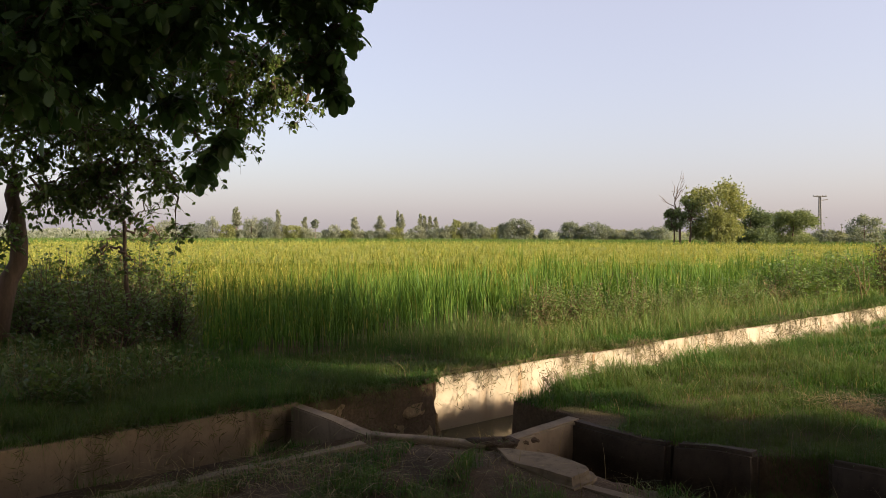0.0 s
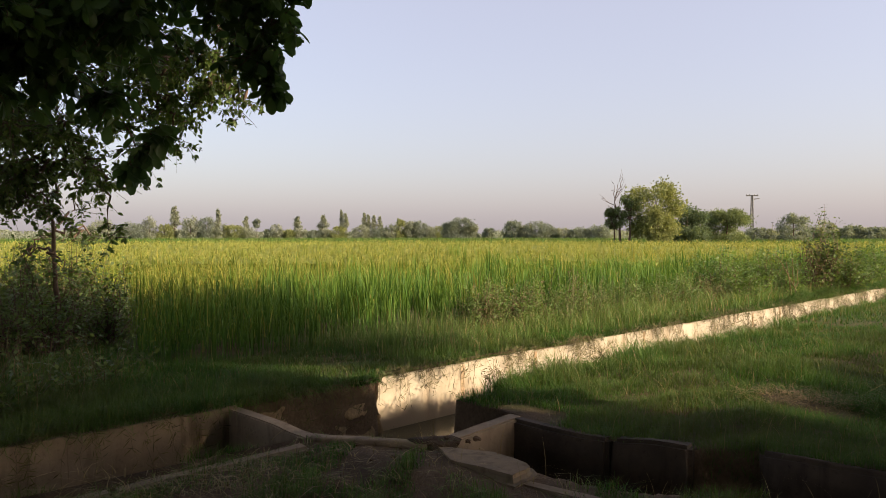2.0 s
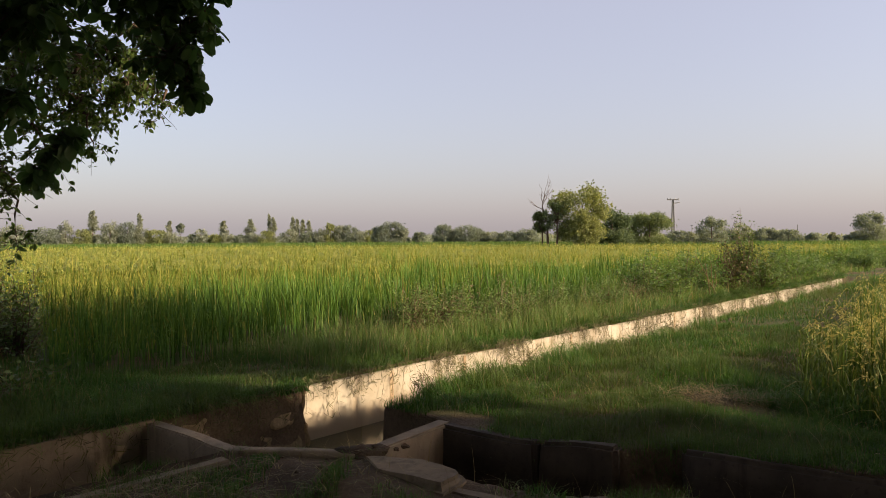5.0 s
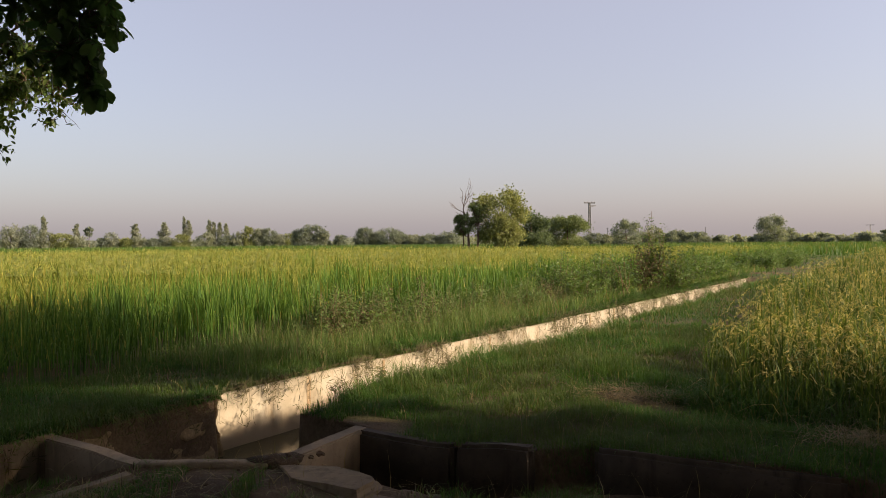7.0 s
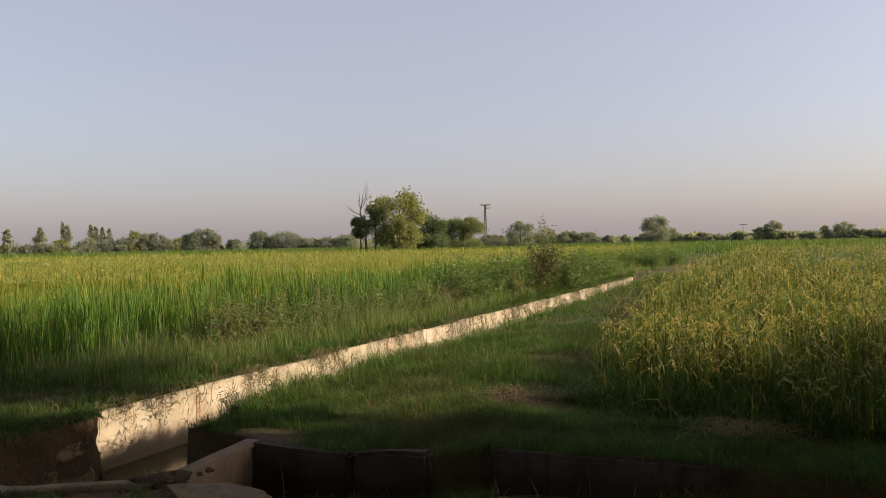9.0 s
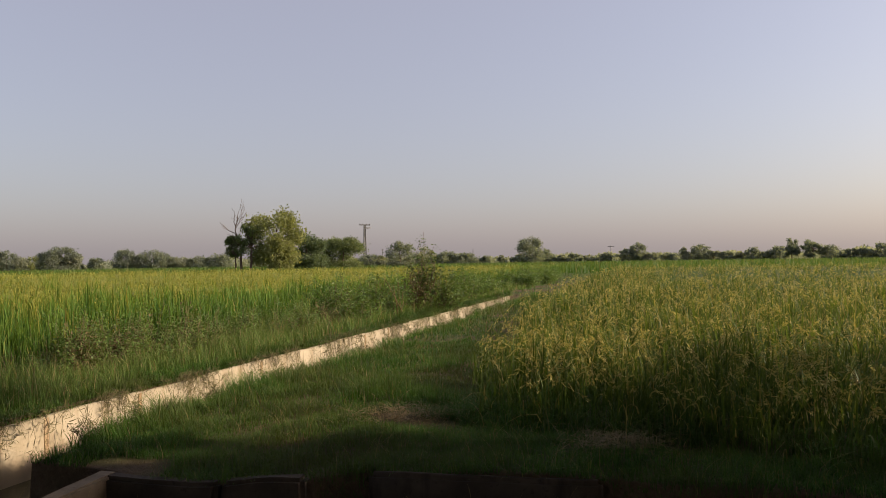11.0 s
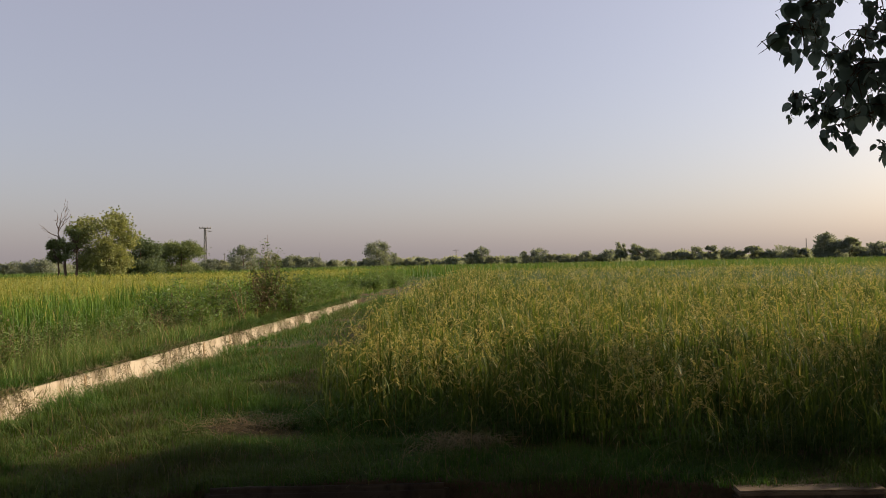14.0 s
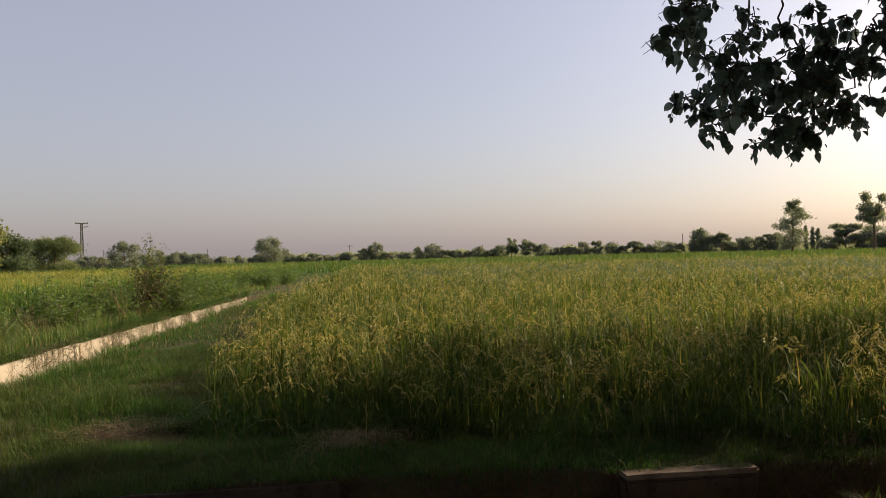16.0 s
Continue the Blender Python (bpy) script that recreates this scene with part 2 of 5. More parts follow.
def branch_face(n):
    """u of the branch canal's field-side face."""
    return np.interp(n, [-12, -8.43, -7.44, -5.68, -4.02, -3.62, -3.0, -2.2], [0.4, 0.26, 0.26, 0.33, 0.18, -0.10, -0.30, -0.40])


def branch_cut(u, n):
    """How deep the branch canal is cut, 0 to 1: steep behind its slabs, an earth slope between them."""
    bf = branch_face(n)
    slab = ((n > -3.66) | ((n < -4.0) & (n > -5.7)) | ((n < -7.42) & (n > -8.45)))
    w = np.where(slab, 0.03, 0.30)
    f = np.minimum(np.clip((bf + 0.05 - u + np.where(slab, 0, 0.1)) / w, 0, 1), np.clip((u - (bf - 0.82)) / 0.30, 0, 1))
    return np.where((n < -2.15) & (n > -14), f * f * (3 - 2 * f), 0.0)


def smooth_noise(x, y, scale, seed=0.0):
    """Cheap smooth variation between about -1 and 1."""
    x, y = x / scale + seed, y / scale - seed * 1.7
    return (np.sin(x + 1.3 * np.sin(y * 1.1 + seed)) + np.sin(1.7 * y + 1.1 * np.sin(x * 1.3)) + np.sin(0.7 * x - 1.9 * y + 2 * seed)) / 3


def rice_a_edge(u):
    return np.interp(u, [-30, -2, 0, 2.5, 5, 9, 15, 60], [2.6, 2.5, 2.15, 2.5, 2.1, 2.0, 2.5, 2.6])


def in_rice_a(u, n):
    x, y = to_world(u, n)
    thicket = (x < -0.315 * y - 0.1 + 0.2 * smooth_noise(u, n, 0.7)) & (y < 14.5)
    return (n > rice_a_edge(u) + 0.15 * smooth_noise(u, n, 0.6)) & ~thicket


def rice_b_edge(u):
    return np.interp(u, [2.0, 2.6, 6.5, 15, 27, 60], [-4.6, -4.2, -3.6, -3.0, -2.7, -2.5])


def in_rice_b(u, n):
    wob = 0.12 * smooth_noise(u, n, 0.5, 3.0)
    return (n < rice_b_edge(u) + wob) & (u > 1.80 + 0.26 * (n + 5.3) + wob) & (u > 0.7)


def in_canal(u, n, pad=0.0, with_branch=True):
    main = (u < 26) & (n > NEAR_FACE - pad) & (n < np.where(u > -0.1, FAR_FACE, FAR_FACE_WEST) + pad)
    box = (u > -1.80 - pad) & (u < -0.28 + pad) & (n <= NEAR_FACE) & (n > -2.15 - pad) & (u > -1.74 - (n + 1.3) * 0.66 - pad)
    bf = branch_face(n)
    branch = (n < -2.1) & (u < bf + pad) & (u > bf - 0.74 - pad) & (n > -14)
    return main | box | (branch if with_branch else False)


def ground_height(u, n):
    x, y = to_world(u, n)
    z = 0.025 * smooth_noise(x, y, 0.55) + 0.03 * smooth_noise(x, y, 1.7, 2.0)
    z = z - 0.08 * np.clip((n - 1.5) / 1.5, 0, 1) - 0.12 * np.clip((-n - 3.2) / 0.8, 0, 1) * np.clip((u - 1.2) / 0.8, 0, 1)
    z = np.where((n < -1.4) & (u < -0.6), z - 0.015 - 0.05 * np.clip((-2.6 - n) / 0.8, 0, 1) - 0.05 * np.clip((-1.85 - u) / 0.2, 0, 1), z)
    near = np.exp(-((u + 0.9) ** 2 + (n + 3.4) ** 2) / 0.9)
    z = z - 0.05 * near
    bed = np.where((u < -1.8) & (n > -1.6), -0.42, BED)
    z = z + (BED - z) * branch_cut(u, n)
    return np.where(in_canal(u, n, 0.05, False), bed + 0.03 * smooth_noise(x, y, 0.4, 5.0), z)


# ---- mesh tools ----
def mesh_object(name, verts, tris, material, parent=None, label="", along=None, smooth=False):
    me = bpy.data.meshes.new(name)
    verts, tris = np.asarray(verts, np.float32), np.asarray(tris, np.int32)
    me.vertices.add(len(verts))
    me.vertices.foreach_set("co", verts.ravel())
    me.loops.add(tris.size)
    me.loops.foreach_set("vertex_index", tris.ravel())
    me.polygons.add(len(tris))
    me.polygons.foreach_set("loop_start", np.arange(0, tris.size, 3, dtype=np.int32))
    if smooth:
        me.polygons.foreach_set("use_smooth", np.ones(len(tris), bool))
    me.update(calc_edges=True)
    if along is not None:
        at = me.attributes.new("along", "FLOAT", "POINT")
        at.data.foreach_set("value", np.asarray(along, np.float32))
    me.materials.append(material)
    ob = new(name, me)
    ob.parent = parent
    if label:
        tagged(ob, label)
    return ob


def part(name, bm, material, parent=None, label="", smooth=False):
    """One bmesh as one mesh object under a thing or a part."""
    me = bpy.data.meshes.new(name)
    bm.to_mesh(me)
    bm.free()
    if smooth:
        me.polygons.foreach_set("use_smooth", np.ones(len(me.polygons), bool))
    me.materials.append(material)
    ob = new(name, me)
    ob.parent = parent
    if label:
        tagged(ob, label)
    return ob


def thing(name, place, label, category, group="", kind=""):
    e = new(name)
    e.location = place
    return tagged(e, label, category, group, kind)


def block(u0, u1, n0, n1, z0, z1, bevel=0.015, cuts=3, rough=0.006, seed=1, lift=None):
    """A worn concrete block in the canal's plan, in world places."""
    bm = bmesh.new()
    bmesh.ops.create_cube(bm, size=1)
    for v in bm.verts:
        v.co = Vector((u0 + (v.co.x + 0.5) * (u1 - u0), n0 + (v.co.y + 0.5) * (n1 - n0), z0 + (v.co.z + 0.5) * (z1 - z0)))
    bmesh.ops.bevel(bm, geom=bm.edges[:], offset=bevel, segments=4 if bevel > 0.03 else 2, affect="EDGES")
    bmesh.ops.subdivide_edges(bm, edges=[e for e in bm.edges if e.calc_length() > 0.18], cuts=cuts, use_grid_fill=True)
    for v in bm.verts:
        if lift:
            v.co.z += lift(v.co.x, v.co.y, v.co.z)
        p = v.co * 4 + Vector((seed * 3.1, 0, seed))
        v.co += rough * Vector((noise.noise(p), noise.noise(p + Vector((9, 0, 0))), noise.noise(p + Vector((0, 9, 0)))))
    bm.transform(CANAL)
    return bm


def grow_blades(pos, height, width, az, bend, seg=2, rng=None, droop=0.0):
    """Many grass blades: curved, tapering strips. Returns verts, tris and how far along each vertex lies."""
    n = len(pos)
    ts = np.linspace(0, 1, seg + 1)
    ax, ay = np.cos(az), np.sin(az)
    verts, al = [], []
    for t in ts:
        off = bend * height * t ** 2
        z = height * (t - 0.35 * np.minimum(np.abs(bend), 1.2) * t ** 2 - droop * t ** 3)
        c = np.stack([pos[:, 0] + ax * off, pos[:, 1] + ay * off, pos[:, 2] + z], 1)
        if t < 1:
            w = 0.5 * width * (1 - t) ** 0.6
            s = np.stack([-ay * w, ax * w, 0 * w], 1)
            verts += [c - s, c + s]
            al += [np.full(n, t)] * 2
        else:
            verts.append(c)
            al.append(np.ones(n))
    k = len(verts)
    v = np.stack(verts, 1).reshape(-1, 3)
    a = np.stack(al, 1).ravel()
    f = []
    for i in range(seg - 1):
        f += [(2 * i, 2 * i + 1, 2 * i + 3), (2 * i, 2 * i + 3, 2 * i + 2)]
    f.append((k - 3, k - 2, k - 1))
    f = np.array(f)
    tris = (np.arange(n)[:, None, None] * k + f[None]).reshape(-1, 3)
    return v, tris, a


def darts(pos, way, length, width, facing):
    """Flat pointed leaves from pos along way, their flat side towards facing."""
    way = way / (np.linalg.norm(way, axis=1, keepdims=True) + 1e-9)
    side = np.cross(way, np.broadcast_to(facing, way.shape))
    side /= np.linalg.norm(side, axis=1, keepdims=True) + 1e-9
    ln, w = np.asarray(length)[:, None], np.asarray(width)[:, None]
    mid = pos + way * ln * 0.4
    v = np.stack([pos, mid - side * w * 0.5, pos + way * ln, mid + side * w * 0.5], 1)
    n = len(pos)
    tris = (np.arange(n)[:, None, None] * 4 + np.array([(0, 1, 2), (0, 2, 3)])[None]).reshape(-1, 3)
    return v.reshape(-1, 3), tris, np.tile([0.0, 0.4, 1.0, 0.4], n)


def join_arrays(parts):
    vs, ts, al, base = [], [], [], 0
    for v, t, a in parts:
        vs.append(v), ts.append(t + base), al.append(a)
        base += len(v)
    return np.concatenate(vs), np.concatenate(ts), np.concatenate(al)


def leaf_outline(rows, cup=0.06, curl=-0.10):
    """A leaf blade as a fan: half widths at steps along it."""
    left = [(-w, t, cup * w * 4 + curl * t * t) for t, w in rows]
    right = [(w, t, cup * w * 4 + curl * t * t) for t, w in reversed(rows)]
    ring = [(0, 0, 0)] + left + [(0, 1, curl)] + right
    k = len(ring)
    return np.array(ring + [(0, 0.5, curl * 0.25)]), np.array([(i, k, (i + 1) % k) for i in range(k)])


LEAVES = {
    "full": leaf_outline([(0.2, 0.15), (0.5, 0.27), (0.78, 0.25), (0.94, 0.12)]),
    "heart": leaf_outline([(0.02, 0.16), (0.14, 0.32), (0.38, 0.39), (0.64, 0.30), (0.86, 0.11)], 0.04, -0.12),
    "oval": leaf_outline([(0.28, 0.23), (0.68, 0.23)]),
}
LEAF_DIAMOND = np.array([(0, 0, 0), (-0.30, 0.5, 0.05), (0, 1, 0), (0.30, 0.5, 0.05)])
LEAF_DIAMOND_T = np.array([(0, 2, 1), (0, 3, 2)])


def grow_leaves(pos, size, rng, droop=0.4, shape="full", spread=1.0):
    """Many leaves at the places pos, hanging and turned at random."""
    tmpl, tt = LEAVES.get(shape, (LEAF_DIAMOND, LEAF_DIAMOND_T))
    n = len(pos)
    yaw = rng.uniform(0, 2 * np.pi, n)
    pitch = -droop + rng.normal(0, 0.45 * spread, n)
    roll = rng.normal(0, 0.6 * spread, n)
    fwd = np.stack([np.cos(yaw) * np.cos(pitch), np.sin(yaw) * np.cos(pitch), np.sin(pitch)], 1)
    side = np.stack([-np.sin(yaw), np.cos(yaw), 0 * yaw], 1)
    up = np.cross(side, fwd) * -1
    s2 = side * np.cos(roll)[:, None] + up * np.sin(roll)[:, None]
    u2 = up * np.cos(roll)[:, None] - side * np.sin(roll)[:, None]
    sz = np.broadcast_to(size, (n,))[:, None, None]
    loc = tmpl[None] * sz
    v = pos[:, None] + loc[..., :1] * s2[:, None] + loc[..., 1:2] * fwd[:, None] + loc[..., 2:] * u2[:, None]
    tris = (np.arange(n)[:, None, None] * len(tmpl) + tt[None]).reshape(-1, 3)
    return v.reshape(-1, 3), tris, np.zeros(n * len(tmpl))


def tube(points, radii, sides=6):
    """A tapering tube along a line of points."""
    pts = np.asarray(points, float)
    d = np.gradient(pts, axis=0)
    d /= np.linalg.norm(d, axis=1, keepdims=True) + 1e-9
    ref = np.where(np.abs(d[:, 2:3]) > 0.9, np.array([[1.0, 0, 0]]), np.array([[0, 0, 1.0]]))
    a = np.cross(d, ref)
    a /= np.linalg.norm(a, axis=1, keepdims=True) + 1e-9
    b = np.cross(d, a)
    th = np.arange(sides) * 2 * np.pi / sides
    v = pts[:, None] + np.asarray(radii)[:, None, None] * (np.cos(th)[None, :, None] * a[:, None] + np.sin(th)[None, :, None] * b[:, None])
    tris = []
    for i in range(len(pts) - 1):
        for j in range(sides):
            k = (j + 1) % sides
            p, q, r, s = i * sides + j, i * sides + k, (i + 1) * sides + k, (i + 1) * sides + j
            tris += [(p, q, r), (p, r, s)]
    return v.reshape(-1, 3), np.array(tris), np.zeros(len(pts) * sides)


def wavy(a, b, k, amount, rng, sag=0.0):
    """A slightly crooked line from a to b."""
    a, b = np.asarray(a, float), np.asarray(b, float)
    t = np.linspace(0, 1, k)[:, None]
    p = a + (b - a) * t
    p[1:-1] += rng.normal(0, amount, (k - 2, 3))
    p[:, 2] += sag * np.sin(np.pi * t[:, 0])
    return p


# ---- the ground: one sheet to the horizon, with the canals cut into it ----
def spaced(lo, hi, step, reach):
    core = list(np.arange(lo, hi + 1e-6, step))
    s, x = step, hi
    while x < reach:
        s *= 1.22
        x += s
        core.append(x)
    s, x = step, lo
    while x > -reach:
        s *= 1.22
        x -= s
        core.insert(0, x)
    return np.array(core)


def build_ground():
    us, ns = spaced(-5.0, 6.0, 0.06, 4500), spaced(-9.0, 1.2, 0.06, 4500)
    uu, nn = np.meshgrid(us, ns, indexing="ij")
    zz = ground_height(uu, nn)
    far = np.hypot(uu, nn)
    zz = np.where(far > 40, np.where(in_canal(uu, nn, 0.05) & (far < 90), BED, -0.05), zz)
    xx, yy = to_world(uu, nn)
    a, b = uu.shape
    idx = np.arange(a * b).reshape(a, b)
    p, q, r, s = idx[:-1, :-1].ravel(), idx[1:, :-1].ravel(), idx[1:, 1:].ravel(), idx[:-1, 1:].ravel()
    tris = np.concatenate([np.stack([p, q, r], 1), np.stack([p, r, s], 1)])
    g = mesh_object("ground", np.stack([xx, yy, zz], -1).reshape(-1, 3), tris, MAT_GROUND, smooth=True)
    field = np.clip((far - 60) / 15, 0, 1).ravel()
    bare = np.exp(-((uu + 1.3) ** 2 + (nn + 2.9) ** 2) / 0.5) + np.exp(-((uu + 0.1) ** 2 + (nn + 2.2) ** 2) / 0.12) + in_canal(uu, nn, 0.15)
    bare = bare + np.exp(-((uu - 2.1) ** 2 / 0.10 + (nn + 3.7) ** 2 / 0.30)) + np.exp(-((uu - 1.34) ** 2 / 0.05 + (nn + 5.75) ** 2 / 0.10)) + ((uu < -0.5) & (nn < -1.3) & (nn > -5))
    for name, val in (("field", field), ("bare", np.clip(bare, 0, 1).ravel())):
        at = g.data.attributes.new(name, "FLOAT", "POINT")
        at.data.foreach_set("value", val.astype(np.float32))
    return tagged(g, "flat farmland soil with grassy banks cut by concrete-lined ditches", "ground", kind="structure")


build_ground()


# ---- the canals ----
def build_lining():
    """The main canal's far wall: plastered slabs with rusty, recessed joints."""
    wall = thing("canal_wall", (0, 0, 0), "sunlit cream plastered concrete canal wall with brown stained joints", "canal wall", kind="structure")
    u, k = -0.08, 0
    while u < 25:
        w = 1.42
        part("wall_panel", block(u + 0.002, u + w - 0.002, FAR_FACE, FAR_FACE + 0.12, -0.85, -0.015 + 0.012 * math.sin(k * 2.3), 0.006, 4, 0.007, k), MAT_LINING, wall)
        if k in (0, 1, 3, 6, 7, 11):
            part("joint", block(u + w - 0.035, u + w + 0.03, FAR_FACE - 0.005, FAR_FACE + 0.05, -0.85, -0.03, 0.003, 3, 0.003, k), MAT_JOINT, wall)
        u, k = u + w, k + 1
    west = thing("canal_wall", (0, 0, 0), "shaded stained plaster canal wall under hanging grass", "canal wall", kind="structure")
    u = -1.80
    while u > -9:
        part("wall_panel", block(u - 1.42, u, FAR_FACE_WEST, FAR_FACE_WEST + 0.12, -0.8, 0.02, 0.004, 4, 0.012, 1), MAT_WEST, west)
        u -= 1.42
    near = thing("canal_wall", (0, 0, 0), "low concrete canal wall buried in the grass bank", "canal wall", kind="structure")
    u = 0.16
    while u < 25:
        # the first panel's dark material stands for the shade on its end
        part("wall_panel", block(u + 0.01, u + 1.41, NEAR_FACE - 0.13, NEAR_FACE, -0.85, -0.02, 0.03, 4, 0.02, u), MAT_SHADED_CONCRETE if u < 1 else MAT_OLD_CONCRETE, near)
        u += 1.42
    u = -1.95
    while u > -9:
        part("wall_panel", block(u - 1.418, u - 0.002, NEAR_FACE - 0.27, NEAR_FACE - 0.13, -0.8, -0.03, 0.025, 4, 0.012, u), MAT_OLD_CONCRETE, near)
        u -= 1.42


build_lining()


def build_junction():
    """The division box: two check walls, a mud-covered crest and the branch canal's slabs."""
    c = thing("check_wall", (0, 0, 0), "weathered concrete check wall across the shaded ditch", "check wall", "check walls")
    part("slab", block(-1.88, -1.75, -1.42, -0.16, -0.75, 0.0, 0.012, 4, 0.006, 3, lambda u, n, z: -0.02 * (n < -1.0) if z > -0.2 else 0), MAT_OLD_CONCRETE, c)
    c = thing("check_wall", (0, 0, 0), "pale worn concrete check wall at the branch mouth", "check wall", "check walls")
    part("slab", block(-1.22, -0.28, -2.24, -2.10, -0.75, 0.02, 0.014, 4, 0.006, 5, lambda u, n, z: -0.05 * (-0.3 - u) if z > -0.2 else 0), MAT_OLD_CONCRETE, c)

    crest = thing("crest_wall", (0, 0, 0), "rounded concrete crest smeared with dried mud", "low wall")
    bm = block(0, 1.06, -0.24, 0.0, -0.75, -0.01, 0.06, 5, 0.015, 8)
    bm.transform(CANAL.inverted())
    bm.transform(CANAL @ Matrix.Translation((-1.76, -1.28, 0)) @ Matrix.Rotation(math.atan2(-0.88, 0.56), 4, "Z"))
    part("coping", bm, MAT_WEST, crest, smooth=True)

    # branch canal: the slabs of its field side
    side = thing("branch_wall", (0, 0, 0), "earth-stained concrete wall of the branch ditch, coloured dark for its shade", "canal wall")
    for n0, n1, s in ((-3.06, -2.2, 1), (-3.64, -3.08, 2)):
        bm = block(0, 0.14, n0, n1, -0.85, 0.0, 0.03, 4, 0.014, s, lambda u, n, z: 0.012 * math.sin(n * 5))
        bm.transform(CANAL.inverted())
        for v in bm.verts:
            v.co.x += float(branch_face(v.co.y))
        bm.transform(CANAL)
        part("wall_panel", bm, MAT_SHADED_CONCRETE, side)
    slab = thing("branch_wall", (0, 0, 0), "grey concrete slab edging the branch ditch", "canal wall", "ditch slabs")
    part("slab", world_block((2.67, 5.10), (3.86, 3.94), 0.10, -0.85, 0.0, 11, 0.035), MAT_SHADED_CONCRETE, slab, smooth=True)
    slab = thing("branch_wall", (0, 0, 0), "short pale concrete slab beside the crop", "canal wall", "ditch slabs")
    # the body's colour holds the front's shade; only the cap stays pale
    part("slab", world_block((5.0, 2.45), (5.66, 1.76), 0.14, -0.85, -0.035, 12, 0.02), MAT_SHADED_CONCRETE, slab)
    part("coping", world_block((5.0, 2.45), (5.66, 1.76), 0.15, -0.034, 0.0, 15, 0.012), MAT_STAINED, slab, "pale dusty top of the slab")

    # its near side: a broad worn slab, then a lower kerb
    near = thing("broad_slab", (0, 0, 0), "broad worn concrete slab with a rounded end, crumbling into soil", "slab")
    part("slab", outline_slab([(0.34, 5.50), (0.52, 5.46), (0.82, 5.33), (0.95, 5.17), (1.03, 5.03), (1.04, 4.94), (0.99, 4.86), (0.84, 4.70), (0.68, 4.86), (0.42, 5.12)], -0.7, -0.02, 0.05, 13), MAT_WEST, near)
    kerb = thing("kerb", (0, 0, 0), "low concrete kerb sunk in the grass", "kerb")
    part("slab", world_block((0.80, 5.02), (3.2, 2.9), -0.14, -0.7, -0.08, 14, 0.03), MAT_OLD_CONCRETE, kerb)


def outline_slab(points, z0, z1, bevel, seed):
    """A worn slab over a drawn outline, its edges rounded off."""
    bm = bmesh.new()
    top = bm.faces.new([bm.verts.new((x, y, z1)) for x, y in points])
    top.normal_update()
    if top.normal.z < 0:
        top.normal_flip()
    down = bmesh.ops.extrude_face_region(bm, geom=[top])
    for v in [g for g in down["geom"] if isinstance(g, bmesh.types.BMVert)]:
        v.co.z = z0
    bmesh.ops.recalc_face_normals(bm, faces=bm.faces[:])
    bmesh.ops.bevel(bm, geom=[e for e in bm.edges if all(v.co.z > z1 - 0.01 for v in e.verts)], offset=bevel, segments=3, affect="EDGES")
    bmesh.ops.triangulate(bm, faces=bm.faces[:])
    bmesh.ops.subdivide_edges(bm, edges=[e for e in bm.edges if e.calc_length() > 0.12], cuts=3)
    bmesh.ops.triangulate(bm, faces=bm.faces[:])
    for v in bm.verts:
        p = v.co * 5 + Vector((seed, 0, seed))
        v.co += 0.008 * Vector((noise.noise(p), noise.noise(p + Vector((9, 0, 0))), noise.noise(p + Vector((0, 9, 0)))))
    return bm


def world_block(a, b, depth, z0, z1, seed, bevel=0.02):
    """A worn block whose edge runs from a to b; depth reaches to the left of that way."""
    ln = math.dist(a, b)
    bm = block(0, ln, min(0, depth), max(0, depth), z0, z1, bevel, 5, 0.006, seed)
    bm.transform(CANAL.inverted())
    bm.transform(Matrix.Translation((*a, 0)) @ Matrix.Rotation(math.atan2(b[1] - a[1], b[0] - a[0]), 4, "Z"))
    return bm


build_junction()


def lumpy(place, radius, seed, squash=0.6, rough=0.35):
    bm = bmesh.new()
    bmesh.ops.create_icosphere(bm, subdivisions=2, radius=1)
    for v in bm.verts:
        k = 1 + rough * noise.noise(v.co * 1.7 + Vector((seed * 7.3, seed, 0)))
        v.co = Vector((v.co.x * k, v.co.y * k, v.co.z * k * squash)) * radius + Vector(place)
    return bm


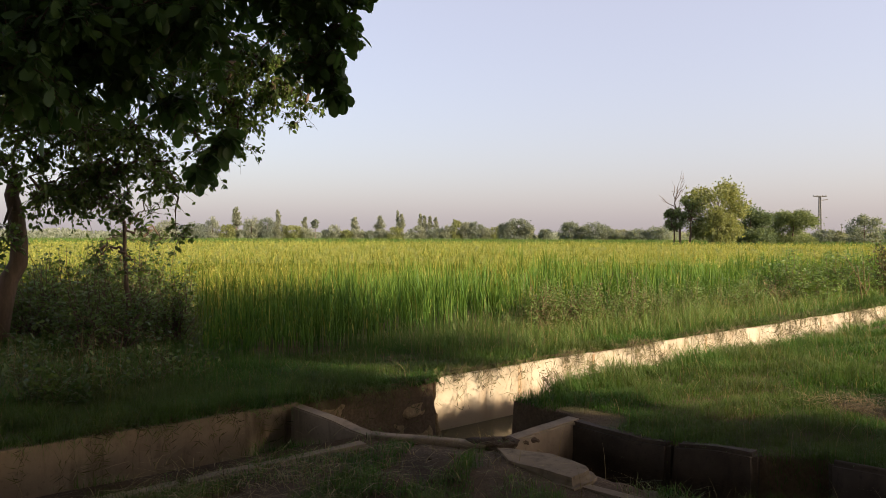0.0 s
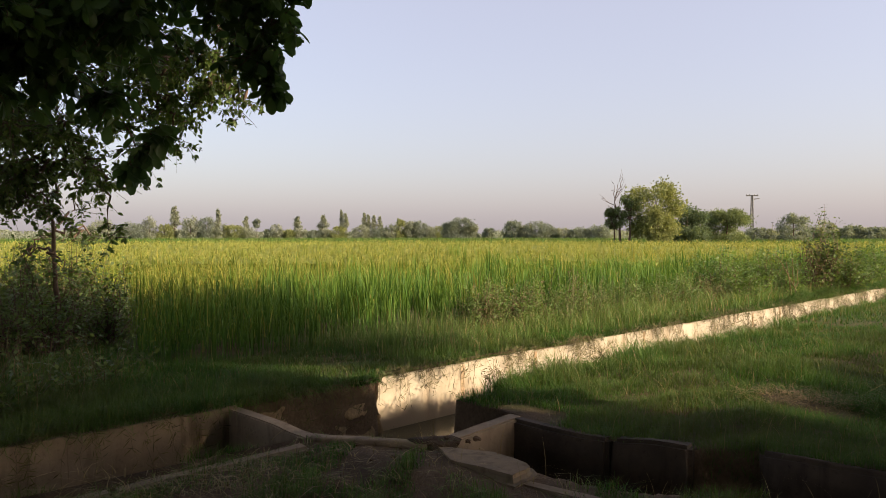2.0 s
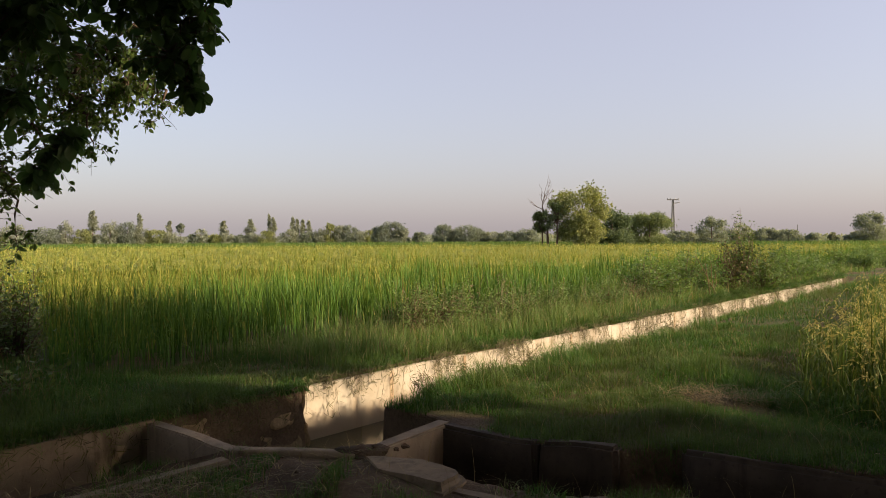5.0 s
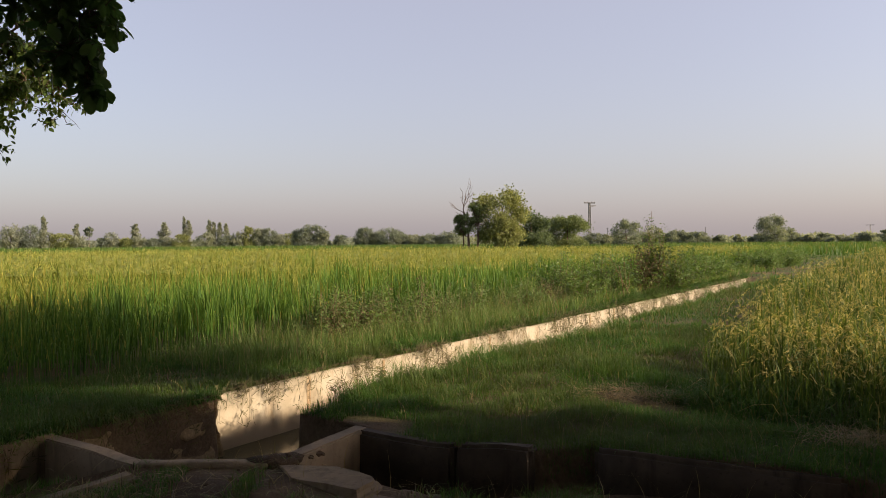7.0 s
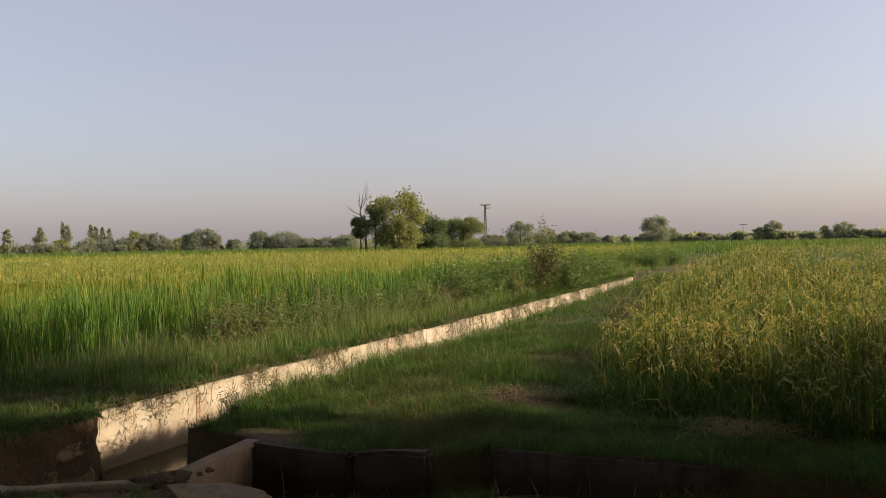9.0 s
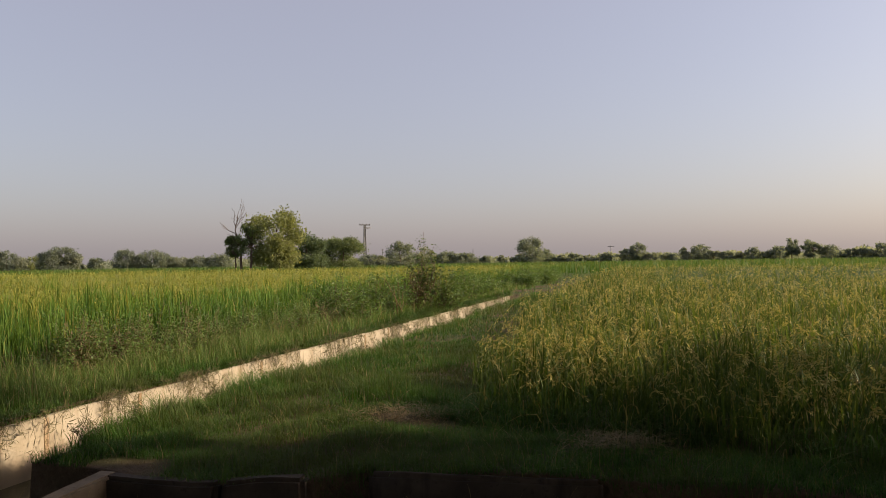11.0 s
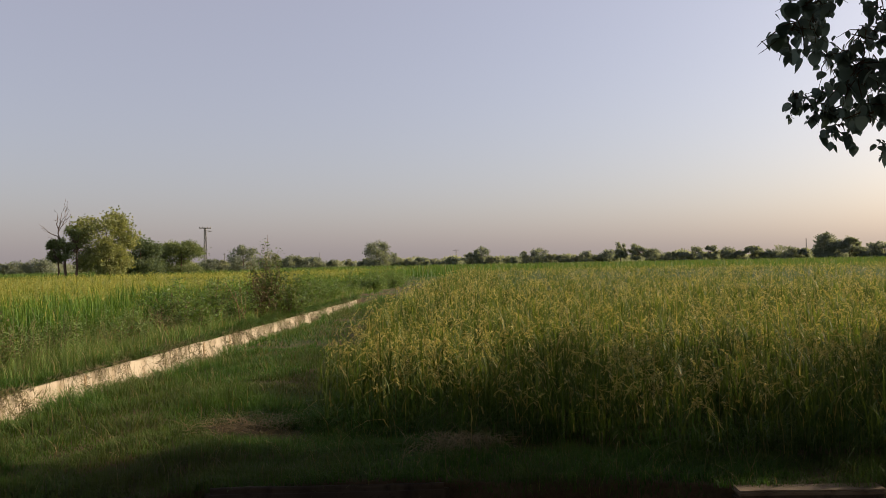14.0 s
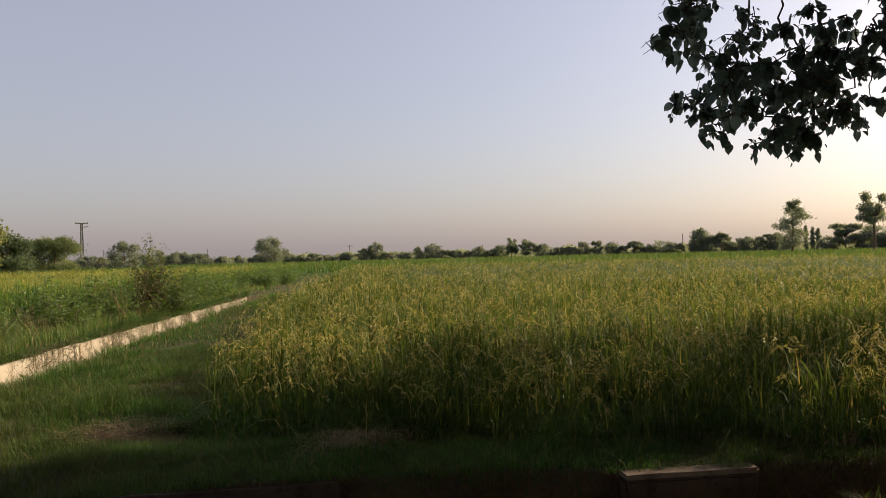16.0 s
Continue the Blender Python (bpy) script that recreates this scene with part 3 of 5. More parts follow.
def build_soil():
    """The bare earth face where the far wall is broken out, and clods on the crest."""
    us, zs = np.linspace(-1.78, -0.06, 90), np.linspace(-0.8, 0.02, 40)
    u, z = np.meshgrid(us, zs, indexing="ij")
    ragged = 0.10 * smooth_noise(u, z, 0.11, 2.0) + 0.05 * smooth_noise(u, z, 0.045, 5.0)
    left = np.clip((-1.16 + ragged - 0.35 * (z + 0.3) - u) / 0.05, 0, 1) * np.clip((-0.05 + ragged * 0.5 - z) / 0.04, 0, 1)
    right = 0.8 * np.clip((0.16 - np.abs(u + 0.45) + 1.3 * ragged) / 0.06, 0, 1) * np.clip((0.09 - np.abs(z + 0.27) + ragged) / 0.05, 0, 1)
    low = np.clip((-0.40 + ragged - z) / 0.05, 0, 1) * 0.6
    mask = np.maximum(np.maximum(left, right), low)
    n = FAR_FACE_WEST + 0.11 + 0.05 * smooth_noise(u, z, 0.21, 1.0) + 0.02 * smooth_noise(u, z, 0.05, 3.0) + 0.08 * (z + 0.4) - 0.07 * mask
    n = n + 0.07 * np.exp(-((u + 0.13) / 0.035) ** 2)
    x, y = to_world(u, n)
    a, b = u.shape
    idx = np.arange(a * b).reshape(a, b)
    p, q, r, s = idx[:-1, :-1].ravel(), idx[1:, :-1].ravel(), idx[1:, 1:].ravel(), idx[:-1, 1:].ravel()
    face = mesh_object("earth_face", np.stack([x, y, z], -1).reshape(-1, 3), np.concatenate([np.stack([p, q, r], 1), np.stack([p, r, s], 1)]), MAT_EARTH, smooth=True)
    at = face.data.attributes.new("plaster", "FLOAT", "POINT")
    at.data.foreach_set("value", mask.ravel().astype(np.float32))
    tagged(face, "crumbling brown earth face with ochre plaster patches where the canal wall is broken", "earth bank", kind="structure")
    rng = np.random.default_rng(4)
    mound = lumpy((0, 0, 0), 0.17, 50, 0.42, 0.7)
    mound.transform(Matrix.Translation((*to_world(-1.24, -2.16), -0.05)))
    tagged(part("mud_mound", mound, MAT_SOIL, smooth=True), "heap of dried brown mud on the crest", "mud")
    for k in range(14):
        u, n = -1.25 + rng.normal(0, 0.12), -2.20 + rng.normal(0, 0.08)
        x, y = to_world(u, n)
        r = rng.uniform(0.010, 0.034)
        tagged(part("mud_clod", lumpy((x, y, -0.02 + r * 0.2), r, k, 0.6, 0.8), MAT_SOIL), "dried brown mud clod on the crest", "clod", "clods on the crest")


build_soil()


def build_water():
    us = np.linspace(-0.2, 26, 60)
    u, n = np.meshgrid(us, np.linspace(NEAR_FACE - 0.04, FAR_FACE + 0.04, 8), indexing="ij")
    x, y = to_world(u, n)
    z = -0.60 + 0 * x
    a, b = u.shape
    idx = np.arange(a * b).reshape(a, b)
    p, q, r, s = idx[:-1, :-1].ravel(), idx[1:, :-1].ravel(), idx[1:, 1:].ravel(), idx[:-1, 1:].ravel()
    tris = np.concatenate([np.stack([p, q, r], 1), np.stack([p, r, s], 1)])
    w = mesh_object("water", np.stack([x, y, z], -1).reshape(-1, 3), tris, MAT_WATER)
    tagged(w, "still silty water standing low in the canal", "water", kind="structure")


build_water()


# ---- crops and grass ----
def scatter(rng, d0, d1, per_m2, inside, az0=-38, az1=90):
    """Random plan places between two distances from the eye's stand, where inside(u, n) holds."""
    a0, a1 = radians(az0), radians(az1)
    area = 0.5 * (d1 ** 2 - d0 ** 2) * (a1 - a0)
    k = int(area * per_m2)
    az = rng.uniform(a0, a1, k)
    d = np.sqrt(rng.uniform(d0 ** 2, d1 ** 2, k))
    x, y = d * np.sin(az), d * np.cos(az)
    u, n = to_plan(x, y)
    m = inside(u, n)
    return np.stack([x[m], y[m], ground_height(u[m], n[m])], 1)


def rice_blades(rng, inside, height, rings, lean=0.3, stems=0.36, edge=1.0):
    """Rice hills: upright culms, and leaves that leave them at all heights and arch over."""
    out = []
    for d0, d1, rho, wide, seg in rings:
        hills = scatter(rng, d0, d1, rho / 14, inside)
        p = np.repeat(hills, 14, axis=0)
        p[:, :2] += rng.normal(0, 0.05, (len(p), 2))
        k = len(p)
        tall = np.repeat(rng.normal(1.0, 0.10, len(hills)), 14)
        tall = height * tall * (1 + 0.09 * smooth_noise(p[:, 0], p[:, 1], 1.4) + 0.06 * smooth_noise(p[:, 0], p[:, 1], 0.5, 2.0))
        un = to_plan(p[:, 0], p[:, 1])
        inner = inside(un[0] - 0.45, un[1]) & inside(un[0], un[1] + 0.45 * np.sign(un[1])) & inside(un[0], un[1] - 0.45 * np.sign(un[1]))
        tall = tall * np.where(inner, 1.0, edge * rng.uniform(0.85, 1.1, k))
        culm = rng.uniform(0, 1, k) < stems
        start = np.where(culm, 0.0, rng.uniform(0.10, 0.66, k)) * tall
        h = np.where(culm, tall * rng.uniform(0.70, 1.02, k), np.minimum(tall * rng.uniform(0.30, 0.56, k), tall * 1.06 - start))
        p[:, 2] += start
        bend = np.where(culm, np.abs(rng.normal(0.10, 0.07, k)), np.abs(rng.normal(lean, 0.7 * lean, k)))
        fall = np.where(~culm & (rng.uniform(0, 1, k) < 0.22), rng.uniform(0.3, 0.8, k), 0.0)
        out.append(grow_blades(p, h, rng.uniform(0.008, 0.015, k) * np.where(culm & (stems < 0.3), 0.6, 1.0) * wide, rng.uniform(0, 2 * np.pi, k), bend + fall, seg, None, fall))
    return join_arrays(out)


def ears(rng, inside, height, rings, low=0.72):
    """Seed heads: a thin stalk that arches over under its rows of grains."""
    out = []
    for d0, d1, rho, wide, grains in rings:
        base = scatter(rng, d0, d1, rho, lambda u, n: inside(u, n) & (smooth_noise(u, n, 0.13, 8.0) + 0.5 * smooth_noise(u, n, 0.6, 1.0) > rng.uniform(-0.3, 0.6, np.shape(u))))
        k = len(base)
        base[:, 2] += height * rng.uniform(low, 0.95, k) * (1 + 0.07 * smooth_noise(base[:, 0], base[:, 1], 1.4))
        az, ln = rng.uniform(0, 2 * np.pi, k), rng.uniform(0.16, 0.27, k)
        arch = rng.uniform(0.55, 1.0, k)

        def on_stalk(who, t):
            o = ln[who] * (0.20 * t + 0.62 * arch[who] * t ** 2)
            return np.stack([base[who, 0] + np.cos(az[who]) * o, base[who, 1] + np.sin(az[who]) * o, base[who, 2] + ln[who] * (0.75 * t - 1.35 * arch[who] * t ** 2)], 1)

        who = np.repeat(np.arange(k), grains)
        t = np.tile(np.linspace(0.22, 0.97, grains), k) + rng.normal(0, 0.03, k * grains)
        at = on_stalk(who, t)
        way = on_stalk(who, t + 0.05) - at
        way = way / np.linalg.norm(way, axis=1, keepdims=True) + rng.normal(0, 0.30, at.shape)
        facing = rng.normal(0, 1, at.shape)
        span = ln[who] * (2.2 / grains if grains < 6 else 0.21) * rng.uniform(0.7, 1.2, len(at))
        out.append(darts(at + rng.normal(0, 0.006, at.shape) * (grains > 7), way, span, rng.uniform(0.007, 0.011, len(at)) * wide, facing))
        if grains > 7:
            rows = [on_stalk(np.arange(k), np.full(k, q)) for q in (0.0, 0.3, 0.6)]
            for a, b in zip(rows, rows[1:]):
                out.append(darts(a, b - a, np.linalg.norm(b - a, axis=1) * 1.15, np.full(k, 0.005), np.array((0.3, -1.0, 0.2))))
    return join_arrays(out)


def canopy(inside, height, d0, d1, seed, shade=0.8):
    """The closed top of the crop where single plants merge."""
    az = np.radians(np.arange(-40, 92.01, 0.35))
    d = d0 * (d1 / d0) ** np.linspace(0, 1, 130)
    aa, dd = np.meshgrid(az, d, indexing="ij")
    x, y = dd * np.sin(aa), dd * np.cos(aa)
    u, n = to_plan(x, y)
    ok = inside(u, n)
    z = height * (0.80 + 0.05 * smooth_noise(x, y, 0.9, seed) + 0.04 * smooth_noise(x, y, 0.33, seed + 1)) + 0.03 * np.random.default_rng(seed).normal(0, 1, x.shape)
    a, b = x.shape
    idx = np.arange(a * b).reshape(a, b)
    quads = np.stack([idx[:-1, :-1].ravel(), idx[1:, :-1].ravel(), idx[1:, 1:].ravel(), idx[:-1, 1:].ravel()], 1)
    quads = quads[ok.ravel()[quads].all(1)]
    tris = np.concatenate([quads[:, [0, 2, 1]], quads[:, [0, 3, 2]]])
    return np.stack([x, y, z], -1).reshape(-1, 3), tris, np.full(a * b, shade)


def build_rice():
    rng = np.random.default_rng(11)
    f = thing("rice_crop", (0, 0, 0), "tall green rice crop turning yellow towards its far side", "rice crop", kind="stuff")
    rings = ((7.5, 13, 440, 1.25, 3), (13, 20, 260, 1.5, 2), (20, 34, 110, 2.1, 2), (34, 74, 34, 3.4, 1))
    green = lambda u, n: 5.0 + 2.2 * smooth_noise(u, n, 1.2) + 1.5 * smooth_noise(u, n, 0.4, 3.0)
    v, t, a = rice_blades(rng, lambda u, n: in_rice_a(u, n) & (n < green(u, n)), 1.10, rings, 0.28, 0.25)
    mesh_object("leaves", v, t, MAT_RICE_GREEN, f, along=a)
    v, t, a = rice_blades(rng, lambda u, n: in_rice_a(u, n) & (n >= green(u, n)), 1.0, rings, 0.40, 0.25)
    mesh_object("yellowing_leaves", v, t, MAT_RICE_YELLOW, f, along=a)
    v, t, a = ears(rng, lambda u, n: in_rice_a(u, n) & (n > 3.8), 1.04, ((10, 20, 16, 1.2, 8), (20, 40, 26, 2.0, 4), (40, 74, 13, 3.2, 2)))
    mesh_object("ears", v, t, MAT_EAR, f, along=a)
    v, t, a = canopy(lambda u, n: in_rice_a(u, n - 3.5), 0.80, 24, 74, 1)
    mesh_object("canopy", v, t, MAT_RICE_YELLOW, f, along=a, smooth=True)
    f = thing("rice_crop", (0, 0, 0), "ripening rice crop with drooping golden ears", "rice crop", kind="stuff")
    rings = ((4.5, 9, 400, 1.25, 3), (9, 16, 260, 1.5, 3), (16, 34, 120, 2.1, 2), (34, 74, 36, 3.4, 1))
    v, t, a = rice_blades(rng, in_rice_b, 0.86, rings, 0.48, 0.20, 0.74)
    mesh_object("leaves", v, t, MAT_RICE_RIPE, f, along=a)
    # low leaves in darker grass green, which puts the foot's shade into their colour
    p = scatter(rng, 4.5, 10.5, 420, in_rice_b)
    k = len(p)
    v, t, a = grow_blades(p, rng.uniform(0.25, 0.55, k), rng.uniform(0.007, 0.013, k), rng.uniform(0, 2 * np.pi, k), np.abs(rng.normal(0.8, 0.5, k)), 3, None, rng.uniform(0, 0.6, k))
    mesh_object("lower_leaves", v, t, MAT_GRASS, f, along=a)
    v, t, a = ears(rng, in_rice_b, 0.86, ((4.5, 9, 210, 1.2, 12), (9, 16, 130, 1.35, 9), (16, 34, 60, 2.0, 5), (34, 74, 14, 3.2, 2)), 0.40)
    mesh_object("ears", v, t, MAT_GOLD_EAR, f, along=a)
    # low fill sheet in the dark root colour, so gaps between plants read shaded
    v, t, a = canopy(lambda u, n: in_rice_b(u - 2.5, n + 3.0), 0.56, 26, 74, 2, 0.15)
    mesh_object("canopy", v, t, MAT_RICE_RIPE, f, along=a, smooth=True)


build_rice()


def on_bank(u, n):
    clear = ~in_canal(u, n, 0.03) & ~in_rice_a(u, n - 0.25) & ~in_rice_b(u, n + 0.2)
    bare = np.exp(-((u + 1.3) ** 2 + (n + 2.9) ** 2) / 0.45) + 1.2 * np.exp(-((u + 0.1) ** 2 + (n + 2.2) ** 2) / 0.10) + np.exp(-((u - 2.1) ** 2 / 0.10 + (n + 3.7) ** 2 / 0.30)) + np.exp(-((u - 1.34) ** 2 / 0.05 + (n + 5.75) ** 2 / 0.10))
    worn = (u < -0.5) & (n < -1.3) & (smooth_noise(u, n, 0.22, 6.0) < 0.12)
    return clear & (bare < 0.45 + 0.2 * smooth_noise(u, n, 0.15)) & ~worn


def build_grass():
    rng = np.random.default_rng(21)
    out, dry = [], []
    for d0, d1, rho, wide, seg in ((3.2, 8, 4000, 1.0, 2), (8, 14, 2000, 1.35, 2), (14, 30, 320, 2.6, 2), (30, 75, 12, 8.0, 1)):
        p = scatter(rng, d0, d1, rho, on_bank)
        k = len(p)
        tuft = 0.95 + 0.55 * smooth_noise(p[:, 0], p[:, 1], 0.22) + 0.45 * smooth_noise(p[:, 0], p[:, 1], 0.9, 4.0)
        tuft = tuft + 1.3 * np.exp(-((p[:, 0] - 4.5) ** 2 + (p[:, 1] - 8.0) ** 2) / 0.35)
        u, n = to_plan(p[:, 0], p[:, 1])
        edge = np.exp(-np.abs(n + 1.6) / 0.22) + np.exp(-np.abs(n - 0.25) / 0.22) + np.clip((u - 12) / 12, 0, 1)
        tuft = tuft * np.where((u < -0.8) & (n > -0.3), 1.5, 1.0)
        h = 0.098 * np.clip(tuft, 0.25, 2.6) * rng.uniform(0.5, 1.3, k) * (1 + 0.7 * np.clip(edge, 0, 1.6) * (u > 0))
        out.append(grow_blades(p, h, rng.uniform(0.0030, 0.0062, k) * wide, rng.uniform(0, 2 * np.pi, k), np.abs(rng.normal(0.8, 0.5, k)), seg))
    v, t, a = join_arrays(out)
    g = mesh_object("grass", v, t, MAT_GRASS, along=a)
    tagged(g, "short lush green grass covering the ditch banks", "grass", kind="stuff")
    for d0, d1, rho, wide in ((3.2, 8, 45, 0.9), (8, 16, 28, 1.2), (16, 34, 10, 2.4)):
        p = scatter(rng, d0, d1, rho, lambda u, n: ~in_canal(u, n, 0.06) & ~in_rice_a(u, n - 0.6) & ~in_rice_b(u, n + 0.3))
        k = len(p)
        dry.append(grow_blades(p, rng.uniform(0.10, 0.32, k), rng.uniform(0.0025, 0.005, k) * wide, rng.uniform(0, 2 * np.pi, k), rng.uniform(0.3, 1.4, k), 4))
    v, t, a = join_arrays(dry)
    g = mesh_object("dry_grass", v, t, MAT_DRY, along=a)
    tagged(g, "straw-coloured dry grass stalks scattered over the banks", "dry grass", kind="stuff")


build_grass()


def build_weed_grass():
    """Paler, taller wild grass on the strip between canal and rice."""
    rng = np.random.default_rng(27)
    out = []
    for d0, d1, rho, wide in ((9, 16, 520, 1.3), (16, 30, 200, 2.2), (30, 48, 60, 4.0)):
        p = scatter(rng, d0, d1, rho, lambda u, n: (u > 0.8) & (u < 38) & (n < 3.2) & (n > 0.35 + 0.3 * smooth_noise(u, n, 0.6, 2.0)) & ~in_rice_a(u, n - 0.5))
        k = len(p)
        tuft = np.clip(1 + 0.6 * smooth_noise(p[:, 0], p[:, 1], 0.35, 7.0), 0.4, 1.7)
        out.append(grow_blades(p, rng.uniform(0.16, 0.44, k) * tuft, rng.uniform(0.004, 0.008, k) * wide, rng.uniform(0, 2 * np.pi, k), np.abs(rng.normal(0.55, 0.4, k)), 3))
    v, t, a = join_arrays(out)
    g = mesh_object("wild_grass", v, t, MAT_WEED_GRASS, along=a)
    tagged(g, "pale tufted wild grass between the canal and the rice", "wild grass", kind="stuff")


build_weed_grass()


def build_hanging_grass():
    """Leafy runners that hang over the canal's edges and cross the bright wall."""
    rng = np.random.default_rng(31)
    out, drape = [], []
    facing = np.array((-DN[0], -DN[1], 0.35))
    for u0, u1, per_m, face, sign in ((-0.1, 6, 40, FAR_FACE, -1), (6, 25, 30, FAR_FACE, -1), (-8, -1.9, 34, FAR_FACE_WEST, -1), (-1.75, -0.1, 40, FAR_FACE_WEST - 0.02, -1), (0.3, 6, 34, NEAR_FACE, 1), (6, 25, 26, NEAR_FACE, 1)):
        for u in rng.uniform(u0, u1, int((u1 - u0) * per_m)):
            if smooth_noise(u, 0.0, 0.30, 1.0) < rng.uniform(-0.9, 0.5):
                continue
            big = 1.0 if u < 8 else 1.35
            drop = (rng.uniform(0.03, 0.42) if sign < 0 else rng.uniform(-0.22, 0.08)) * big
            off = sign * rng.uniform(0.015, 0.09)
            k = 6
            t = np.linspace(0, 1, k)
            uu = u + rng.normal(0, 0.10) * t + rng.normal(0, 0.012, k)
            nn = face - sign * 0.06 * (1 - t) ** 2 + off * np.sqrt(t)
            zz = 0.03 + 0.05 * np.sin(np.pi * t) - drop * t ** 1.4
            x, y = to_world(uu, nn)
            line = np.stack([x, y, zz], 1)
            out.append(tube(line, np.linspace(0.0026, 0.0012, k) * big, 3))
            m = rng.integers(9, 18)
            i = rng.integers(1, k, m)
            th = rng.uniform(0, 2 * np.pi, m)
            way = np.stack([np.cos(th) * DU[0], np.cos(th) * DU[1], np.sin(th) * 0.8 - 0.15], 1) + rng.normal(0, 0.25, (m, 3))
            v, tr, a = darts(line[i] + rng.normal(0, 0.006, (m, 3)), way, rng.uniform(0.05, 0.12, m) * big, rng.uniform(0.005, 0.010, m) * big, facing)
            out.append((v, tr, a))
    v, t, a = join_arrays(out)
    g = mesh_object("hanging_grass", v, t, MAT_RUNNER, along=a)
    tagged(g, "wiry brown-green grass runners hanging over the canal walls", "hanging grass", kind="stuff")
    # green blades that lean over the edges
    for u0, u1, per_m, edge, sign, tall in ((-0.1, 14, 420, FAR_FACE + 0.03, -1, 0.15), (14, 26, 300, FAR_FACE + 0.03, -1, 0.34), (7, 14, 260, FAR_FACE + 0.02, -1, 0.26), (11.5, 14.5, 420, FAR_FACE + 0.0, -1, 0.5), (-8, -0.1, 420, FAR_FACE_WEST + 0.05, -1, 0.16), (-8, -0.1, 260, FAR_FACE_WEST + 0.02, -1, 0.30), (0.2, 14, 420, NEAR_FACE - 0.05, 1, 0.17), (0.35, 4.5, 700, NEAR_FACE - 0.06, 1, 0.24), (14, 26, 300, NEAR_FACE - 0.05, 1, 0.26)):
        k = int((u1 - u0) * per_m)
        u = rng.uniform(u0, u1, k)
        n = edge - sign * np.abs(rng.normal(0, 0.06, k))
        x, y = to_world(u, n)
        h = tall * rng.uniform(0.5, 1.4, k) * (1 + 0.4 * smooth_noise(u, 0 * u, 0.25, 3.0))
        drape.append(grow_blades(np.stack([x, y, np.full(k, -0.01)], 1), h, rng.uniform(0.004, 0.008, k) * np.where(u > 14, 2, 1), ANGLE + sign * np.pi / 2 + rng.normal(0, 0.8, k), rng.uniform(0.3, 1.1, k), 3, None, rng.uniform(0.0, 1.0, k) * (sign < 0)))
    v, t, a = join_arrays(drape)
    g = mesh_object("edge_grass", v, t, MAT_GRASS, along=a)
    tagged(g, "green grass leaning over the canal edges", "grass", kind="stuff")


build_hanging_grass()


def build_straw():
    rng = np.random.default_rng(41)
    for place, spread, k in (((4.68, 4.55), (0.26, 0.13), 600), ((3.9, 6.7), (0.32, 0.16), 600), ((-0.55, 4.9), (0.6, 0.35), 380), ((-1.5, 4.5), (0.6, 0.3), 420)):
        x, y = rng.normal(place[0], spread[0], k), rng.normal(place[1], spread[1], k)
        u, n = to_plan(x, y)
        m = ~in_canal(u, n, 0.05)
        p = np.stack([x, y, ground_height(u, n) + rng.uniform(0.0, 0.11, k)], 1)[m]
        k = len(p)
        v, t, a = grow_blades(p, rng.uniform(0.02, 0.07, k), rng.uniform(0.004, 0.009, k), rng.uniform(0, 2 * np.pi, k), rng.uniform(2.0, 6.0, k), 3)
        s = mesh_object("straw", v, t, MAT_DRY, along=a)
        tagged(s, "loose dry straw lying on the bank", "straw", kind="stuff")


build_straw()


def build_crest_grass():
    """Trampled, half-dry grass and roots on the soil before the crest wall."""
    rng = np.random.default_rng(43)
    k = 16000
    u, n = rng.uniform(-3.6, -0.9, k), rng.uniform(-3.6, -1.42, k)
    x, y = to_world(u, n)
    slab = (x > 0.3) & (x < 1.06) & (y > 4.68) & (y < 5.52) & (x + 0.62 * y > 3.55)
    patch = smooth_noise(u, n, 0.16, 4.0) + 0.6 * smooth_noise(u, n, 0.45, 2.0) + 1.1 * np.exp(-np.abs(n + 1.15 + 1.55 * (u + 1.75) * (u > -1.8)) / 0.30)
    ok = ~in_canal(u, n, 0.04) & ~slab & (patch > rng.uniform(-0.1, 0.9, k))
    x, y, u, n = x[ok], y[ok], u[ok], n[ok]
    k = len(x)
    p = np.stack([x, y, ground_height(u, n) - 0.005], 1)
    green = rng.uniform(0, 1, k) < 0.55
    for name, pick, mat, label in (("wild_grass", green, MAT_WEED_GRASS, "dull trampled grass on the soil before the crest"), ("dry_grass", ~green, MAT_RUNNER, "brown dry grass and roots on the soil before the crest")):
        m = int(pick.sum())
        v, t, a = grow_blades(p[pick], rng.uniform(0.04, 0.15, m), rng.uniform(0.003, 0.006, m), rng.uniform(0, 2 * np.pi, m), np.abs(rng.normal(0.9, 0.6, m)), 3, None, rng.uniform(0, 0.5, m))
        tagged(mesh_object(name, v, t, mat, along=a), label, name.replace("_", " "), kind="stuff")
    for i in range(26):
        u0, n0 = rng.uniform(-3.0, -1.2), rng.uniform(-3.2, -1.6)
        x0, y0 = to_world(u0, n0)
        if in_canal(np.array(u0), np.array(n0), 0.1) or (0.3 < x0 < 1.06 and y0 < 5.52):
            continue
        r = rng.uniform(0.008, 0.03)
        tagged(part("clod", lumpy((x0, y0, float(ground_height(np.array(u0), np.array(n0))) + r * 0.2), r, 80 + i, 0.6, 0.8), MAT_SOIL), "small brown clod of earth on the bare soil", "clod", "clods on the soil")


build_crest_grass()


